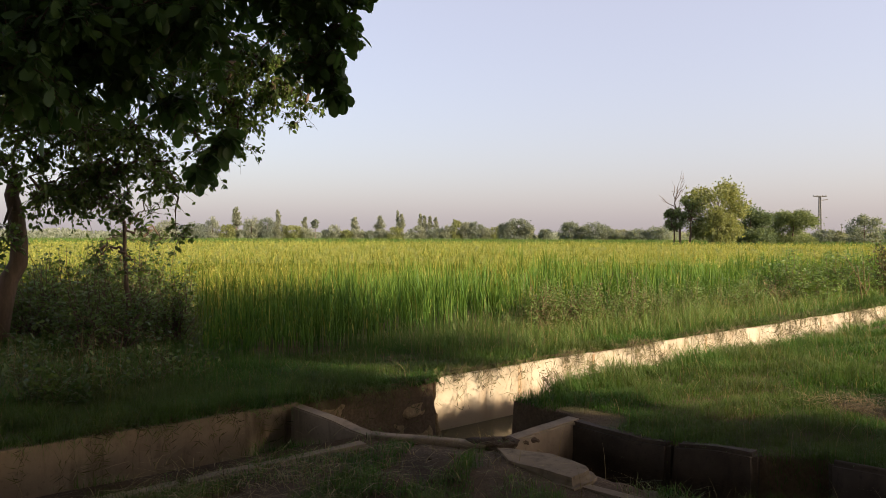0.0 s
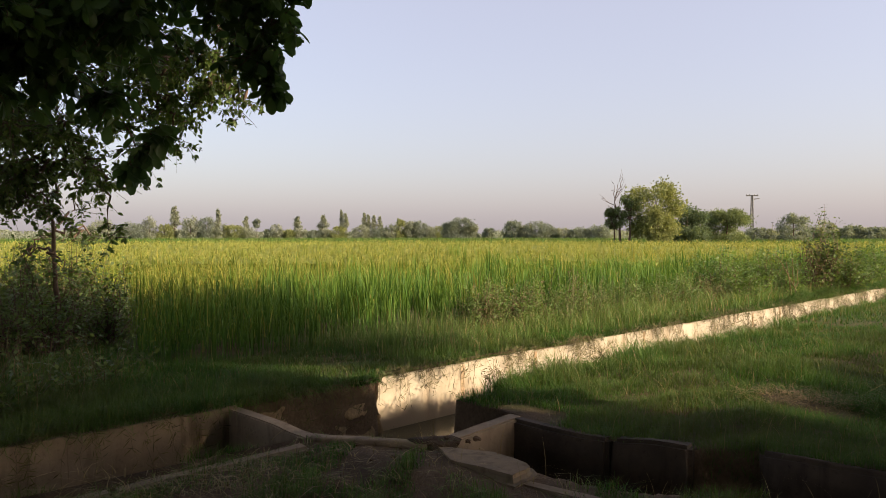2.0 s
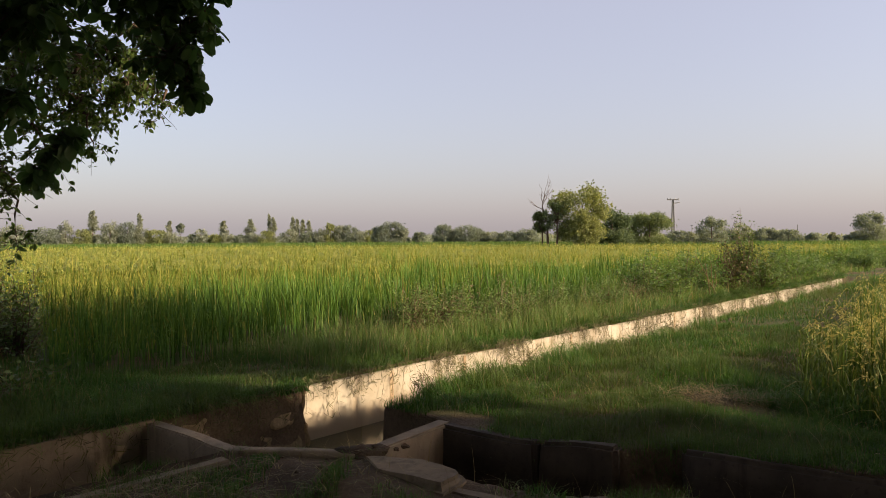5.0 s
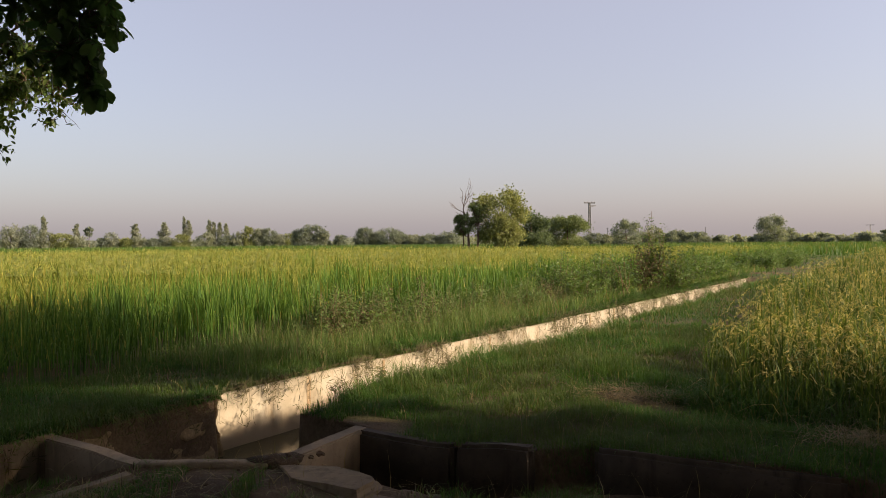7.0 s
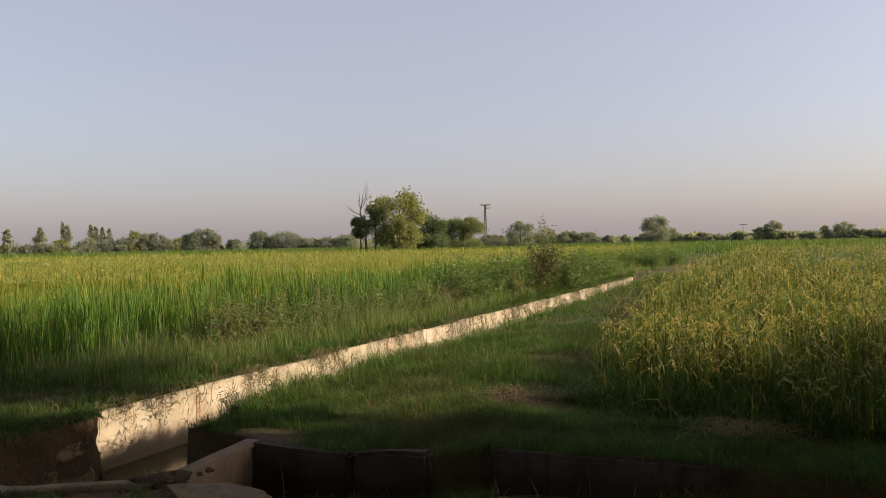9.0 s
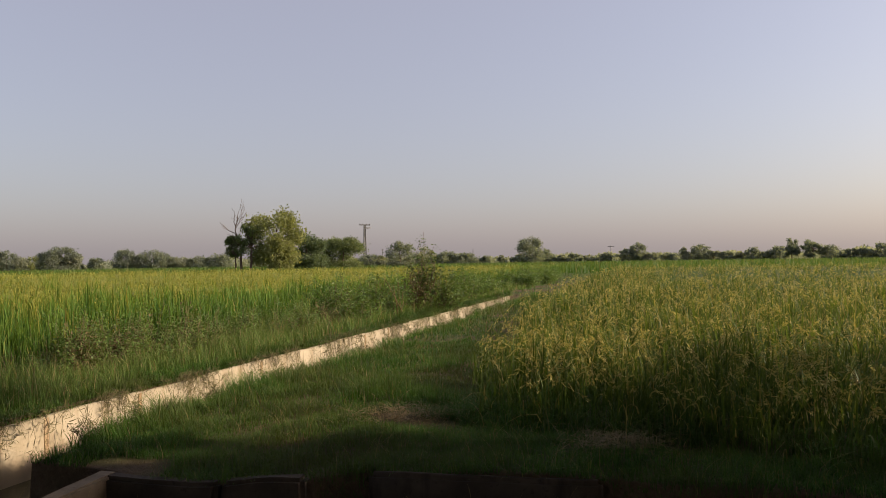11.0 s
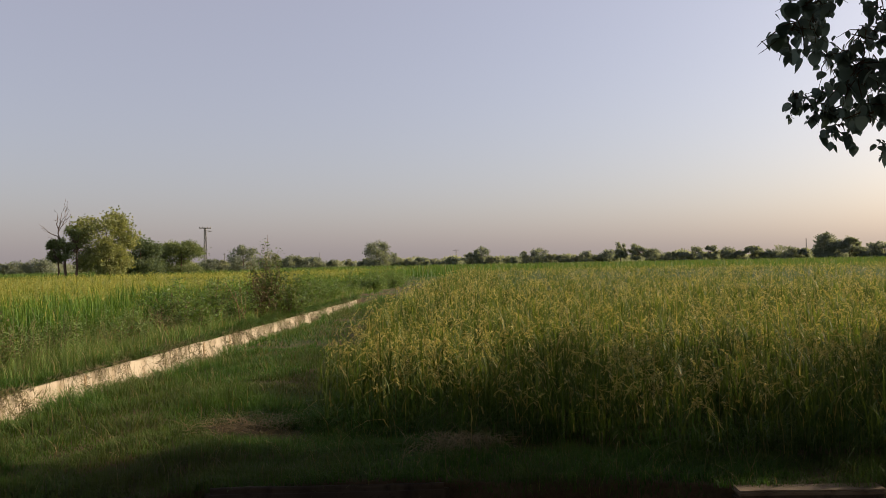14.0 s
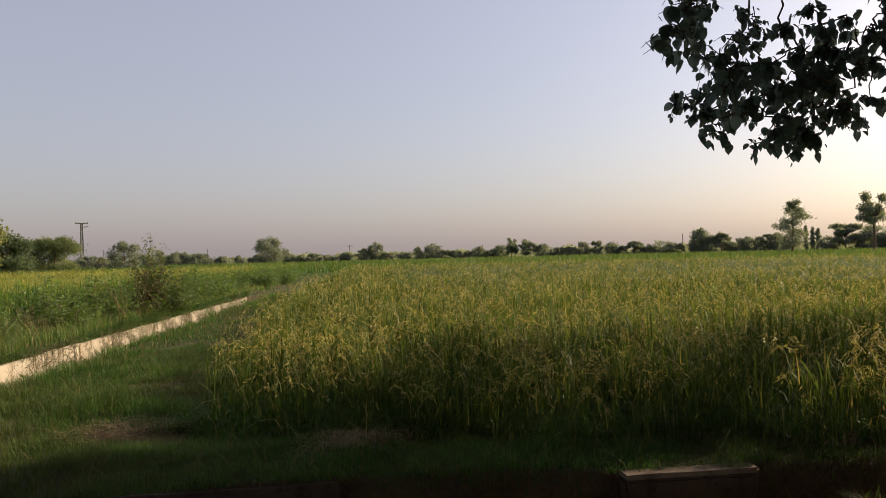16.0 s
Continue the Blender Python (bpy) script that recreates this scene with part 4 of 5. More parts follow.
# ---- trees close by ----
def leafy_cluster(rng, centre, radius, twigs, per_twig, origin, droop):
    """Twigs that leave one limb's end, and the places of the leaves along them."""
    centre = np.asarray(centre, float)
    wood, places = [], []
    for _ in range(twigs):
        d = rng.normal(0, 1, 3)
        d /= np.linalg.norm(d)
        tip = centre + d * radius * rng.uniform(0.45, 1.0) * np.array([1, 1, 0.8])
        tip[2] -= droop * radius * rng.uniform(0, 0.6)
        start = centre + rng.normal(0, 0.12, 3) * radius
        line = wavy(start, tip, 5, 0.03 * radius, rng, 0.06 * radius)
        wood.append(tube(line, np.linspace(0.006, 0.002, 5), 3))
        t = rng.uniform(0.15, 1.0, per_twig)
        i = np.minimum((t * 4).astype(int), 3)
        f = (t * 4 - i)[:, None]
        places.append(line[i] * (1 - f) + line[i + 1] * f + rng.normal(0, 0.02, (per_twig, 3)))
    return wood, np.concatenate(places)


def build_tree(name, label, base, fork, trunk_r, clusters, leaf, mat, seed, twigs=14, per_twig=12, droop=0.4, bark=MAT_BARK, shape="full", hub=None, fine=True):
    rng = np.random.default_rng(seed)
    e = thing(name, base, label, "tree")
    base, fork = np.asarray(base, float), np.asarray(fork, float)
    line = wavy(base - np.array((0, 0, 0.15)), fork, 9, trunk_r * 0.35, rng)
    rad = np.linspace(trunk_r, trunk_r * 0.55, 9)
    rad[0] *= 1.35
    v, t, _ = tube(line, rad, 10)
    mesh_object("trunk", v - base, t, bark, e, smooth=True)
    twig_parts, spots = [], []
    if hub is not None:
        v, t, _ = tube(wavy(line[6], hub, 9, 0.05, rng, 0.3), np.linspace(0.07, 0.016, 9), 7)
        mesh_object("bough", v - base, t, bark, e, smooth=True)
    root = fork if hub is None else np.asarray(hub, float)
    clusters = sorted(clusters, key=lambda c: math.dist(c[:3], root))
    forks, boughs = [], [line[6], line[7], line[8]]
    for cx, cy, cz, r in clusters:
        c = np.array((cx, cy, cz), float)
        near_hub = hub is not None and np.linalg.norm(c - hub) < 2.6
        limb = wavy(min(forks, key=lambda q: np.linalg.norm(q - c), default=np.asarray(hub, float)), c, 8, 0.02, rng, 0.04) if near_hub else wavy(min(boughs, key=lambda q: np.linalg.norm(q - c)), c, 8, 0.05, rng, 0.12)
        v, t, _ = tube(limb, np.linspace(0.009 if near_hub else 0.024, 0.003 if near_hub else 0.006, 8), 6)
        mesh_object("limb", v - base, t, MAT_TWIG, e, smooth=True)
        (forks if near_hub else boughs).append(c)
        w, p = leafy_cluster(rng, c, r, int(twigs * max(0.4, r / 0.6)), 3 if r == 0.28 else max(6, int(per_twig * min(1.0, r / 0.5))), fork, droop)
        twig_parts += w
        spots.append(p)
    if fine:
        v, t, _ = join_arrays(twig_parts)
        tagged(mesh_object("twig", v - base, t, MAT_TWIG, e), kind="stuff")
    p = np.concatenate(spots)
    size = np.concatenate([np.full(len(s), 1.4 if c[3] == 0.28 else 1.0 if c[3] < 0.5 else 2.7) for s, c in zip(spots, clusters)]) * leaf if name == "heart_leaved_tree" else leaf
    vary = np.where(rng.uniform(0, 1, len(p)) < 0.4, rng.uniform(0.4, 0.65, len(p)), rng.uniform(0.8, 1.35, len(p)))
    close = np.concatenate([np.full(len(s), hub is None or c[3] < 0.5 or name != "heart_leaved_tree") for s, c in zip(spots, clusters)])
    size = np.broadcast_to(size, (len(p),)) * vary
    made = [grow_leaves(p[close], size[close], rng, droop, shape)]
    if not close.all():
        made.append(grow_leaves(p[~close], size[~close], rng, droop, "diamond"))
    v, t, _ = join_arrays(made)
    mesh_object("crown", v - base, t, mat, e)
    return e


# the big-leaved tree whose trunk stands outside the view
rng_a = np.random.default_rng(5)
crown_a = [(-0.92, 5.95, 2.92, 0.26), (-0.92, 6.0, 3.2, 0.38), (-1.35, 5.9, 3.42, 0.42), (-1.9, 5.75, 3.15, 0.55), (-1.80, 5.75, 2.20, 0.13), (-1.88, 5.72, 2.06, 0.12), (-1.70, 5.8, 2.34, 0.11), (-2.05, 5.7, 2.58, 0.30), (-2.45, 5.6, 2.85, 0.5), (-2.9, 5.5, 2.65, 0.35), (-2.6, 5.5, 3.3, 0.6), (-3.1, 5.6, 3.0, 0.6)]
crown_a += [(-1.2, 5.95, 3.28, 0.28), (-0.88, 5.95, 2.68, 0.14), (-0.80, 6.05, 3.45, 0.36), (-0.80, 6.1, 3.75, 0.34), (-1.1, 6.0, 3.75, 0.5), (-1.0, 5.95, 2.95, 0.35)]
crown_a += [(-3.6 + rng_a.normal(0, 0.9), 6.2 + rng_a.normal(0, 0.9), 3.6 + abs(rng_a.normal(0, 0.8)), 0.7) for _ in range(14)]
crown_a += [(-2.2 + rng_a.normal(0, 0.6), 5.9 + rng_a.normal(0, 0.4), 3.7 + abs(rng_a.normal(0, 0.4)), 0.6) for _ in range(8)]
for _ in range(75):
    az_c, el_c, d_c = rng_a.uniform(-36, -8), rng_a.uniform(8, 22), rng_a.uniform(5.4, 7.4)
    if el_c > 9.4 + 0.36 * (az_c + 30):
        crown_a.append((d_c * math.sin(radians(az_c)), d_c * math.cos(radians(az_c)), 1.55 + d_c * math.tan(radians(el_c)), 0.44))
build_tree("broad_leaved_tree", "dark broad-leaved tree hanging over the ditch", (-5.3, 6.6, 0), (-4.9, 6.5, 2.6), 0.20, crown_a, 0.115, MAT_BROAD_LEAF, 6, 30, 17, 0.7, MAT_TWIG, hub=(-3.2, 6.1, 3.2))

# an unseen tree added behind, its crown blocking sky light from the near bank
rng_o = np.random.default_rng(17)
crown_o = []
while len(crown_o) < 150:
    ox, oy = rng_o.uniform(-6.5, 7.5), rng_o.uniform(-6.5, 4.0)
    oz = 2.4 + 0.50 * max(0.0, math.hypot(ox, oy) if oy > -1 else 2.0) + rng_o.uniform(0.4, 3.2)
    if math.hypot(ox - 0.5, oy + 1.5) < 6.5 and not (abs(math.degrees(math.atan2(ox, oy)) - 26) < 62 and oz < 2.3 + 0.62 * math.hypot(ox, oy)):
        crown_o.append((ox, oy, oz, 0.85))
while len(crown_o) < 305:
    oa, od = radians(rng_o.uniform(-34, 108)), math.sqrt(rng_o.uniform(2.0, 100.0))
    oc = (od * math.sin(oa), od * math.cos(oa), 1.55 + 0.40 * od + rng_o.uniform(1.1, 2.4), 0.85)
    # leave a gap through which the evening sun falls on the small-leaved tree
    back = (10.3 - oc[1]) / 1.1
    if not (-3.7 < oc[0] - 2.36 * back < -0.8 and 2.6 < oc[2] - back < 4.8):
        crown_o.append(oc)
# clusters added on the sun's way to shade the small-leaved tree and ditch wall
crown_o += [(rng_o.uniform(0.0, 4.2), rng_o.uniform(5.0, 7.2), rng_o.uniform(5.0, 5.9), 0.6) for _ in range(12)]
for _ in range(9):
    back = rng_o.uniform(4.6, 5.6)
    crown_o.append((-2.62 + rng_o.uniform(-0.5, 0.5) + 2.36 * back, 5.62 + rng_o.uniform(-0.4, 0.4) - 1.1 * back, back - 0.3, 0.6))
build_tree("roadside_tree", "unseen dense tree added behind to shade the near bank", (-1.5, -3.6, 0), (-1.2, -3.2, 3.2), 0.30, crown_o, 0.25, MAT_BROAD_LEAF, 18, 16, 16, 0.5, shape="diamond", fine=False)

# the small-leaved tree at the rice field's corner
rng_b = np.random.default_rng(7)
crown_b = [(-2.15, 10.35, 3.5, 0.5), (-2.6, 10.2, 3.95, 0.55), (-2.9, 10.1, 3.2, 0.5), (-2.75, 10.2, 2.75, 0.35), (-3.3, 10.0, 4.2, 0.6), (-3.4, 10.0, 3.0, 0.55), (-3.9, 9.8, 2.5, 0.6), (-4.4, 9.7, 2.9, 0.6), (-4.6, 9.6, 2.3, 0.6), (-5.1, 9.4, 2.1, 0.6), (-4.2, 9.8, 1.85, 0.45), (-3.6, 10.0, 1.6, 0.35), (-5.2, 9.6, 3.0, 0.7), (-5.9, 10.0, 2.5, 0.7)]
crown_b += [(-2.4 + rng_b.uniform(-0.6, 0.6), 10.3 + rng_b.normal(0, 0.3), 3.65 + rng_b.uniform(-0.4, 0.5), 0.36) for _ in range(14)]
crown_b += [(-2.5 + rng_b.uniform(-0.7, 0.6), 10.6 + rng_b.normal(0, 0.25), 3.95 + rng_b.uniform(-0.45, 0.6), 0.36) for _ in range(16)]
crown_b += [(-1.9, 10.3, 3.4, 0.35), (-2.2, 10.2, 3.75, 0.4), (-2.5, 10.2, 3.3, 0.45), (-2.0, 10.4, 3.15, 0.3)]
crown_b += [(-3.2 + rng_b.normal(0, 0.7), 10.1 + rng_b.normal(0, 0.4), 3.6 + rng_b.normal(0, 0.45), 0.55) for _ in range(10)]
crown_b += [(-4.6 + rng_b.normal(0, 0.7), 9.9 + rng_b.normal(0, 0.5), 2.4 + rng_b.normal(0, 0.5), 0.6) for _ in range(20)]
crown_b += [(-5 + rng_b.normal(0, 1.0), 10.3 + rng_b.normal(0, 0.7), 4.0 + rng_b.normal(0, 0.7), 0.8) for _ in range(14)]
crown_b += [(-4.3 + rng_b.normal(0, 0.8), 9.9 + rng_b.normal(0, 0.4), 3.2 + rng_b.normal(0, 0.5), 0.6) for _ in range(18)]
build_tree("small_leaved_tree", "small-leaved tree with a crooked brown trunk at the field corner", (-6.42, 10.85, 0), (-6.1, 10.6, 2.4), 0.16, crown_b, 0.084, MAT_SMALL_LEAF, 8, 17, 14, 0.6, MAT_TWIG, shape="oval")

# thin sapling in the thicket
rng_c = np.random.default_rng(9)
crown_c = [(-4.9 + rng_c.normal(0, 0.55), 11.4 + rng_c.normal(0, 0.4), 1.65 + rng_c.normal(0, 0.35), 0.45) for _ in range(12)]
build_tree("sapling", "thin leafy sapling in the thicket beside the rice", (-4.75, 11.2, 0), (-4.85, 11.25, 1.75), 0.045, crown_c, 0.08, MAT_SMALL_LEAF, 10, 14, 9, 0.3, MAT_TWIG, "oval")

# the tree beside the crop whose branch reaches into the view; it shades the bank
rng_r = np.random.default_rng(13)
crown_r = [(6.58, 2.40, 3.10, 0.28), (6.6, 2.42, 2.80, 0.17)]
while len(crown_r) < 104:
    az_c, el_c, d_c = rng_r.uniform(69.5, 89), rng_r.uniform(6.0, 19.5), rng_r.uniform(6.0, 7.0)
    if el_c < 0.65 + np.interp(az_c, [69.5, 70.4, 72.9, 75.5, 78, 80.9, 84, 88], [10.8, 10.2, 8.1, 6.3, 6.3, 7.0, 7.1, 6.8]) or (el_c > 16.3 and az_c < 71.5):
        continue
    if (el_c > 14.8 and az_c > 73.0 and rng_r.uniform() < 0.75) or (el_c > 11.5 and az_c < 74.5 and rng_r.uniform() < 0.45):
        continue
    crown_r.append((0.33 + d_c * math.sin(radians(az_c)), 0.39 + d_c * math.cos(radians(az_c)), 1.52 + d_c * math.tan(radians(el_c)), 0.28 if el_c > 11.0 and az_c < 75.5 else 0.18))
# the rest of the crown is unseen, added to shade bank, recess and rice
crown_r += [(7.3 + 0.5 * k, 0.6 - 0.35 * k, 3.3 + 0.25 * k, 0.6) for k in range(6)]
crown_r += [(12.7 + 0.12 * k + 0.2 * (k % 3 - 1), 0.25 + 0.1 * k, 5.6 + 0.08 * (k % 4), 0.5) for k in range(11)]
for _ in range(30):
    px_, back = rng_r.uniform(0.8, 4.3), rng_r.uniform(5.7, 6.8)
    py_ = 6.2 - 0.9 * max(0.0, px_ - 2.6) - rng_r.uniform(0, 1.9)
    crown_r.append((px_ + 2.36 * back, py_ - 1.1 * back, back, 0.75))
crown_r += [(rng_r.uniform(14.2, 15.9), rng_r.uniform(1.9, 3.2), rng_r.uniform(7.2, 8.0), 0.6) for _ in range(9)]
SHADE = (12.3, -3.4, 6.7)
for _ in range(150):
    dv = rng_r.normal(0, 1, 3)
    dv *= rng_r.uniform(0.4, 1.0) ** 0.4 / np.linalg.norm(dv)
    crown_r.append((SHADE[0] + 4.6 * dv[0], SHADE[1] + 4.7 * dv[1], SHADE[2] + 2.1 * dv[2], 0.85))
build_tree("heart_leaved_tree", "spreading tree with heart-shaped leaves dark against the sky", (11.8, -3.0, 0), (11.9, -3.1, 2.8), 0.26, crown_r, 0.078, MAT_HEART_LEAF, 14, 13, 13, 1.05, shape="heart", hub=(7.6, 1.0, 3.1))

# an unseen taller tree, added so that its shadow lies over thicket and rice
rng_t = np.random.default_rng(19)
crown_t = []
for _ in range(44):
    dv = rng_t.normal(0, 1, 3)
    dv *= rng_t.uniform(0.3, 1.0) ** 0.4 / np.linalg.norm(dv)
    crown_t.append((20.6 + 2.3 * dv[0], -4.0 + 3.0 * dv[1], 10.7 + 0.6 * dv[2], 0.8))
crown_t += [(19.4 + rng_t.uniform(-1.6, 1.6), -0.3 + rng_t.uniform(-1.1, 1.1), 10.4 + rng_t.uniform(-0.4, 0.4), 0.75) for _ in range(24)]
# lower clusters added to shade the foot of the ripening rice
for _ in range(20):
    q = rng_t.uniform(0, 1)
    crown_t.append((19.9 + 2.4 * q + rng_t.normal(0, 0.22), -1.0 - 4.0 * q ** 1.4 + rng_t.normal(0, 0.25), 6.1 + rng_t.uniform(-0.25, 0.25), 0.55))
crown_t += [(22.2 + rng_t.uniform(-1.3, 1.3), -0.9 + rng_t.uniform(-0.9, 0.9), 10.2 + rng_t.uniform(-0.4, 0.4), 0.7) for _ in range(26)]
build_tree("roadside_tree", "unseen very tall tree added to shade thicket and rice", (20.8, -4.6, 0), (20.7, -4.3, 9.0), 0.40, crown_t, 0.30, MAT_BROAD_LEAF, 20, 12, 16, 0.4, shape="diamond", fine=False)

# unseen copies of it, added behind to keep low sky light off the ditch
first_shade_tree = [o for o in scene.objects if o.name == "roadside_tree"][0]
for bx, by, turn in ((6.0, -7.0, 170), (-8.5, -4.5, 60), (14.5, -8.5, 200)):
    copy_thing(first_shade_tree, pose(bx, by, 0, 0, 0, turn))


# ---- bushes and weeds on the banks ----
def build_bush(name, label, place, height, spread, leaf, mat, seed, stems=9, per_stem=26, category="bush", group=""):
    rng = np.random.default_rng(seed)
    e = thing(name, place, label, category, group)
    spots = []
    for k in range(stems):
        az = rng.uniform(0, 2 * np.pi)
        r = spread * rng.uniform(0.2, 1.0)
        tip = np.array((r * math.cos(az), r * math.sin(az), height * rng.uniform(0.45, 1.0) * (1.15 - 0.5 * r / spread)))
        line = wavy((rng.normal(0, 0.04), rng.normal(0, 0.04), -0.05), tip, 7, 0.03 * height, rng)
        v, t, _ = tube(line, np.linspace(0.005, 0.0015, 7) * (0.6 + height), 3)
        mesh_object("stem", v, t, MAT_WEED_STEM if category == "weed" else MAT_TWIG, e)
        t = rng.uniform(0.25, 1.0, per_stem)
        i = np.minimum((t * 6).astype(int), 5)
        f = (t * 6 - i)[:, None]
        spots.append(line[i] * (1 - f) + line[i + 1] * f + rng.normal(0, min(0.07 * height, 0.075), (per_stem, 3)))
    p = np.concatenate(spots)
    p[:, 2] = np.maximum(p[:, 2], 0.02)
    v, t, _ = grow_leaves(p, leaf * rng.uniform(0.6, 1.3, len(p)), rng, 0.2, "diamond")
    mesh_object("foliage", v, t, mat, e)
    return e


def build_bushes():
    rng = np.random.default_rng(51)
    build_bush("bush", "tall straggly green bush on the canal bank", (11.75, 19.0, -0.03), 2.3, 0.55, 0.075, MAT_SMALL_LEAF, 61, 30, 70)
    build_bush("bush", "greying half-withered bush leaning over the canal", (11.35, 18.9, -0.03), 1.75, 0.65, 0.06, MAT_DEAD_LEAF, 62, 30, 50)
    build_bush("bush", "leafy green bush beside the withered one", (12.5, 19.3, -0.03), 1.55, 0.95, 0.085, MAT_SMALL_LEAF, 63, 40, 60)
    for k in range(7):
        az = radians(rng.uniform(26.0, 30.5))
        d = rng.uniform(19.5, 21.5)
        foot = np.array((d * math.sin(az), d * math.cos(az), -0.05))
        tip = foot + np.array((rng.uniform(-0.9, 0.5), rng.normal(0, 0.2), rng.uniform(0.7, 1.25)))
        v, t, _ = tube(wavy(foot, tip, 6, 0.015, rng), np.linspace(0.016, 0.008, 6), 5)
        tagged(mesh_object("dry_stalk", v, t, MAT_DRY), "leaning pale dry stalk among the weeds", "stalk", "leaning stalks")
    for k in range(9):
        x, y = to_world(rng.uniform(11.5, 19.5), rng.uniform(0.9, 2.3))
        build_bush("bush", "low green bush along the canal bank", (x, y, -0.05), rng.uniform(0.9, 1.5), rng.uniform(0.6, 1.0), 0.08, MAT_WEED_LEAF, 440 + k, 20, 60, group="bushes along the canal")
    for k in range(14):
        u, n = 21 + k * 2.0 + rng.normal(0, 0.5), 1.3 + rng.normal(0, 0.5)
        x, y = to_world(u, n)
        build_bush("bush", "low green bush along the canal bank", (x, y, -0.05), rng.uniform(0.9, 1.5), rng.uniform(0.8, 1.3), 0.085, MAT_WEED_LEAF, 70 + k, 20, 90, group="bushes along the canal")
    for k in range(44):
        u = rng.uniform(3.3, 13.5)
        n = rice_a_edge(u) - rng.uniform(-0.3, 0.9)
        x, y = to_world(u, float(n))
        build_bush("weed", "leafy roadside weed at the edge of the rice", (x, y, -0.03), rng.uniform(0.45, 0.95), rng.uniform(0.25, 0.45), 0.048, MAT_WEED_LEAF if k % 12 else MAT_DEAD_LEAF, 100 + k, 10, 44, "weed", "weeds by the rice")
    for k in range(18):
        u = rng.uniform(3.6, 8.0)
        x, y = to_world(u, float(rice_a_edge(u)) - rng.uniform(-0.1, 0.6))
        build_bush("weed", "tall withering weed at the edge of the rice", (x, y, -0.03), rng.uniform(0.65, 1.12), rng.uniform(0.3, 0.5), 0.042, MAT_DEAD_LEAF if k % 7 == 0 else MAT_WEED_LEAF, 400 + k, 14, 34, "weed", "weeds by the rice")
    for k in range(40):
        y = rng.uniform(9.2, 13.8)
        x = -0.33 * y - rng.uniform(0.3, 4.2)
        if x / y < -0.50 and y < 11.0:
            continue
        build_bush("shrub", "tangled twiggy shrub in the thicket beside the rice", (x, y, -0.05), rng.uniform(0.7, 1.65), rng.uniform(0.5, 0.9), 0.07, MAT_SMALL_LEAF, 160 + k, 20, 28, "shrub", "shrubs in the thicket")
    for k in range(10):
        az = radians(rng.uniform(-29.5, -22))
        d = rng.uniform(12.6, 14.0)
        build_bush("shrub", "dense twiggy shrub behind the crooked trunk", (d * math.sin(az), d * math.cos(az), -0.05), rng.uniform(1.2, 1.7), rng.uniform(0.6, 0.9), 0.07, MAT_SMALL_LEAF, 470 + k, 20, 24, "shrub", "shrubs in the thicket")
    for k in range(16):
        u, n = rng.uniform(-5.5, -2.2), rng.uniform(1.0, 3.6)
        x, y = to_world(u, n)
        build_bush("weed", "tangled weed in the thicket under the trees", (x, y, -0.03), rng.uniform(0.4, 0.95), rng.uniform(0.3, 0.6), 0.06, MAT_SMALL_LEAF, 130 + k, 10, 22, "weed", "weeds under the trees")
    # a clump of taller rice out in the field
    p = np.array((2.49, 26.4, -0.05)) + np.concatenate([rng.normal(0, 0.16, (60, 2)), np.zeros((60, 1))], 1)
    v, t, a = grow_blades(p, rng.uniform(1.1, 1.6, 60), rng.uniform(0.015, 0.025, 60), rng.uniform(0, 6.28, 60), rng.uniform(0.05, 0.35, 60), 3)
    tagged(mesh_object("rice_tuft", v, t, MAT_RICE_GREEN, along=a), "clump of taller green rice standing above the crop", "rice tuft")
    # dry stalks among them
    out = []
    for d0, d1, rho, box in ((9, 24, 28, (2.5, 22, 1.0, 2.5)), (7, 16, 40, (-8, -1.8, 0.9, 4.2))):
        p = scatter(rng, d0, d1, rho, lambda u, n: (u > box[0]) & (u < box[1]) & (n > box[2]) & (n < box[3]))
        k = len(p)
        out.append(grow_blades(p, rng.uniform(0.25, 0.8, k), rng.uniform(0.003, 0.006, k), rng.uniform(0, 2 * np.pi, k), rng.uniform(0.1, 0.9, k), 4))
    v, t, a = join_arrays(out)
    s = mesh_object("dry_stalks", v, t, MAT_DRY, along=a)
    tagged(s, "tall dry brown weed stalks along the crop edge", "dry stalks", kind="stuff")


build_bushes()


# ---- the distance ----
def polar(az, dist):
    return dist * math.sin(radians(az)), dist * math.cos(radians(az))


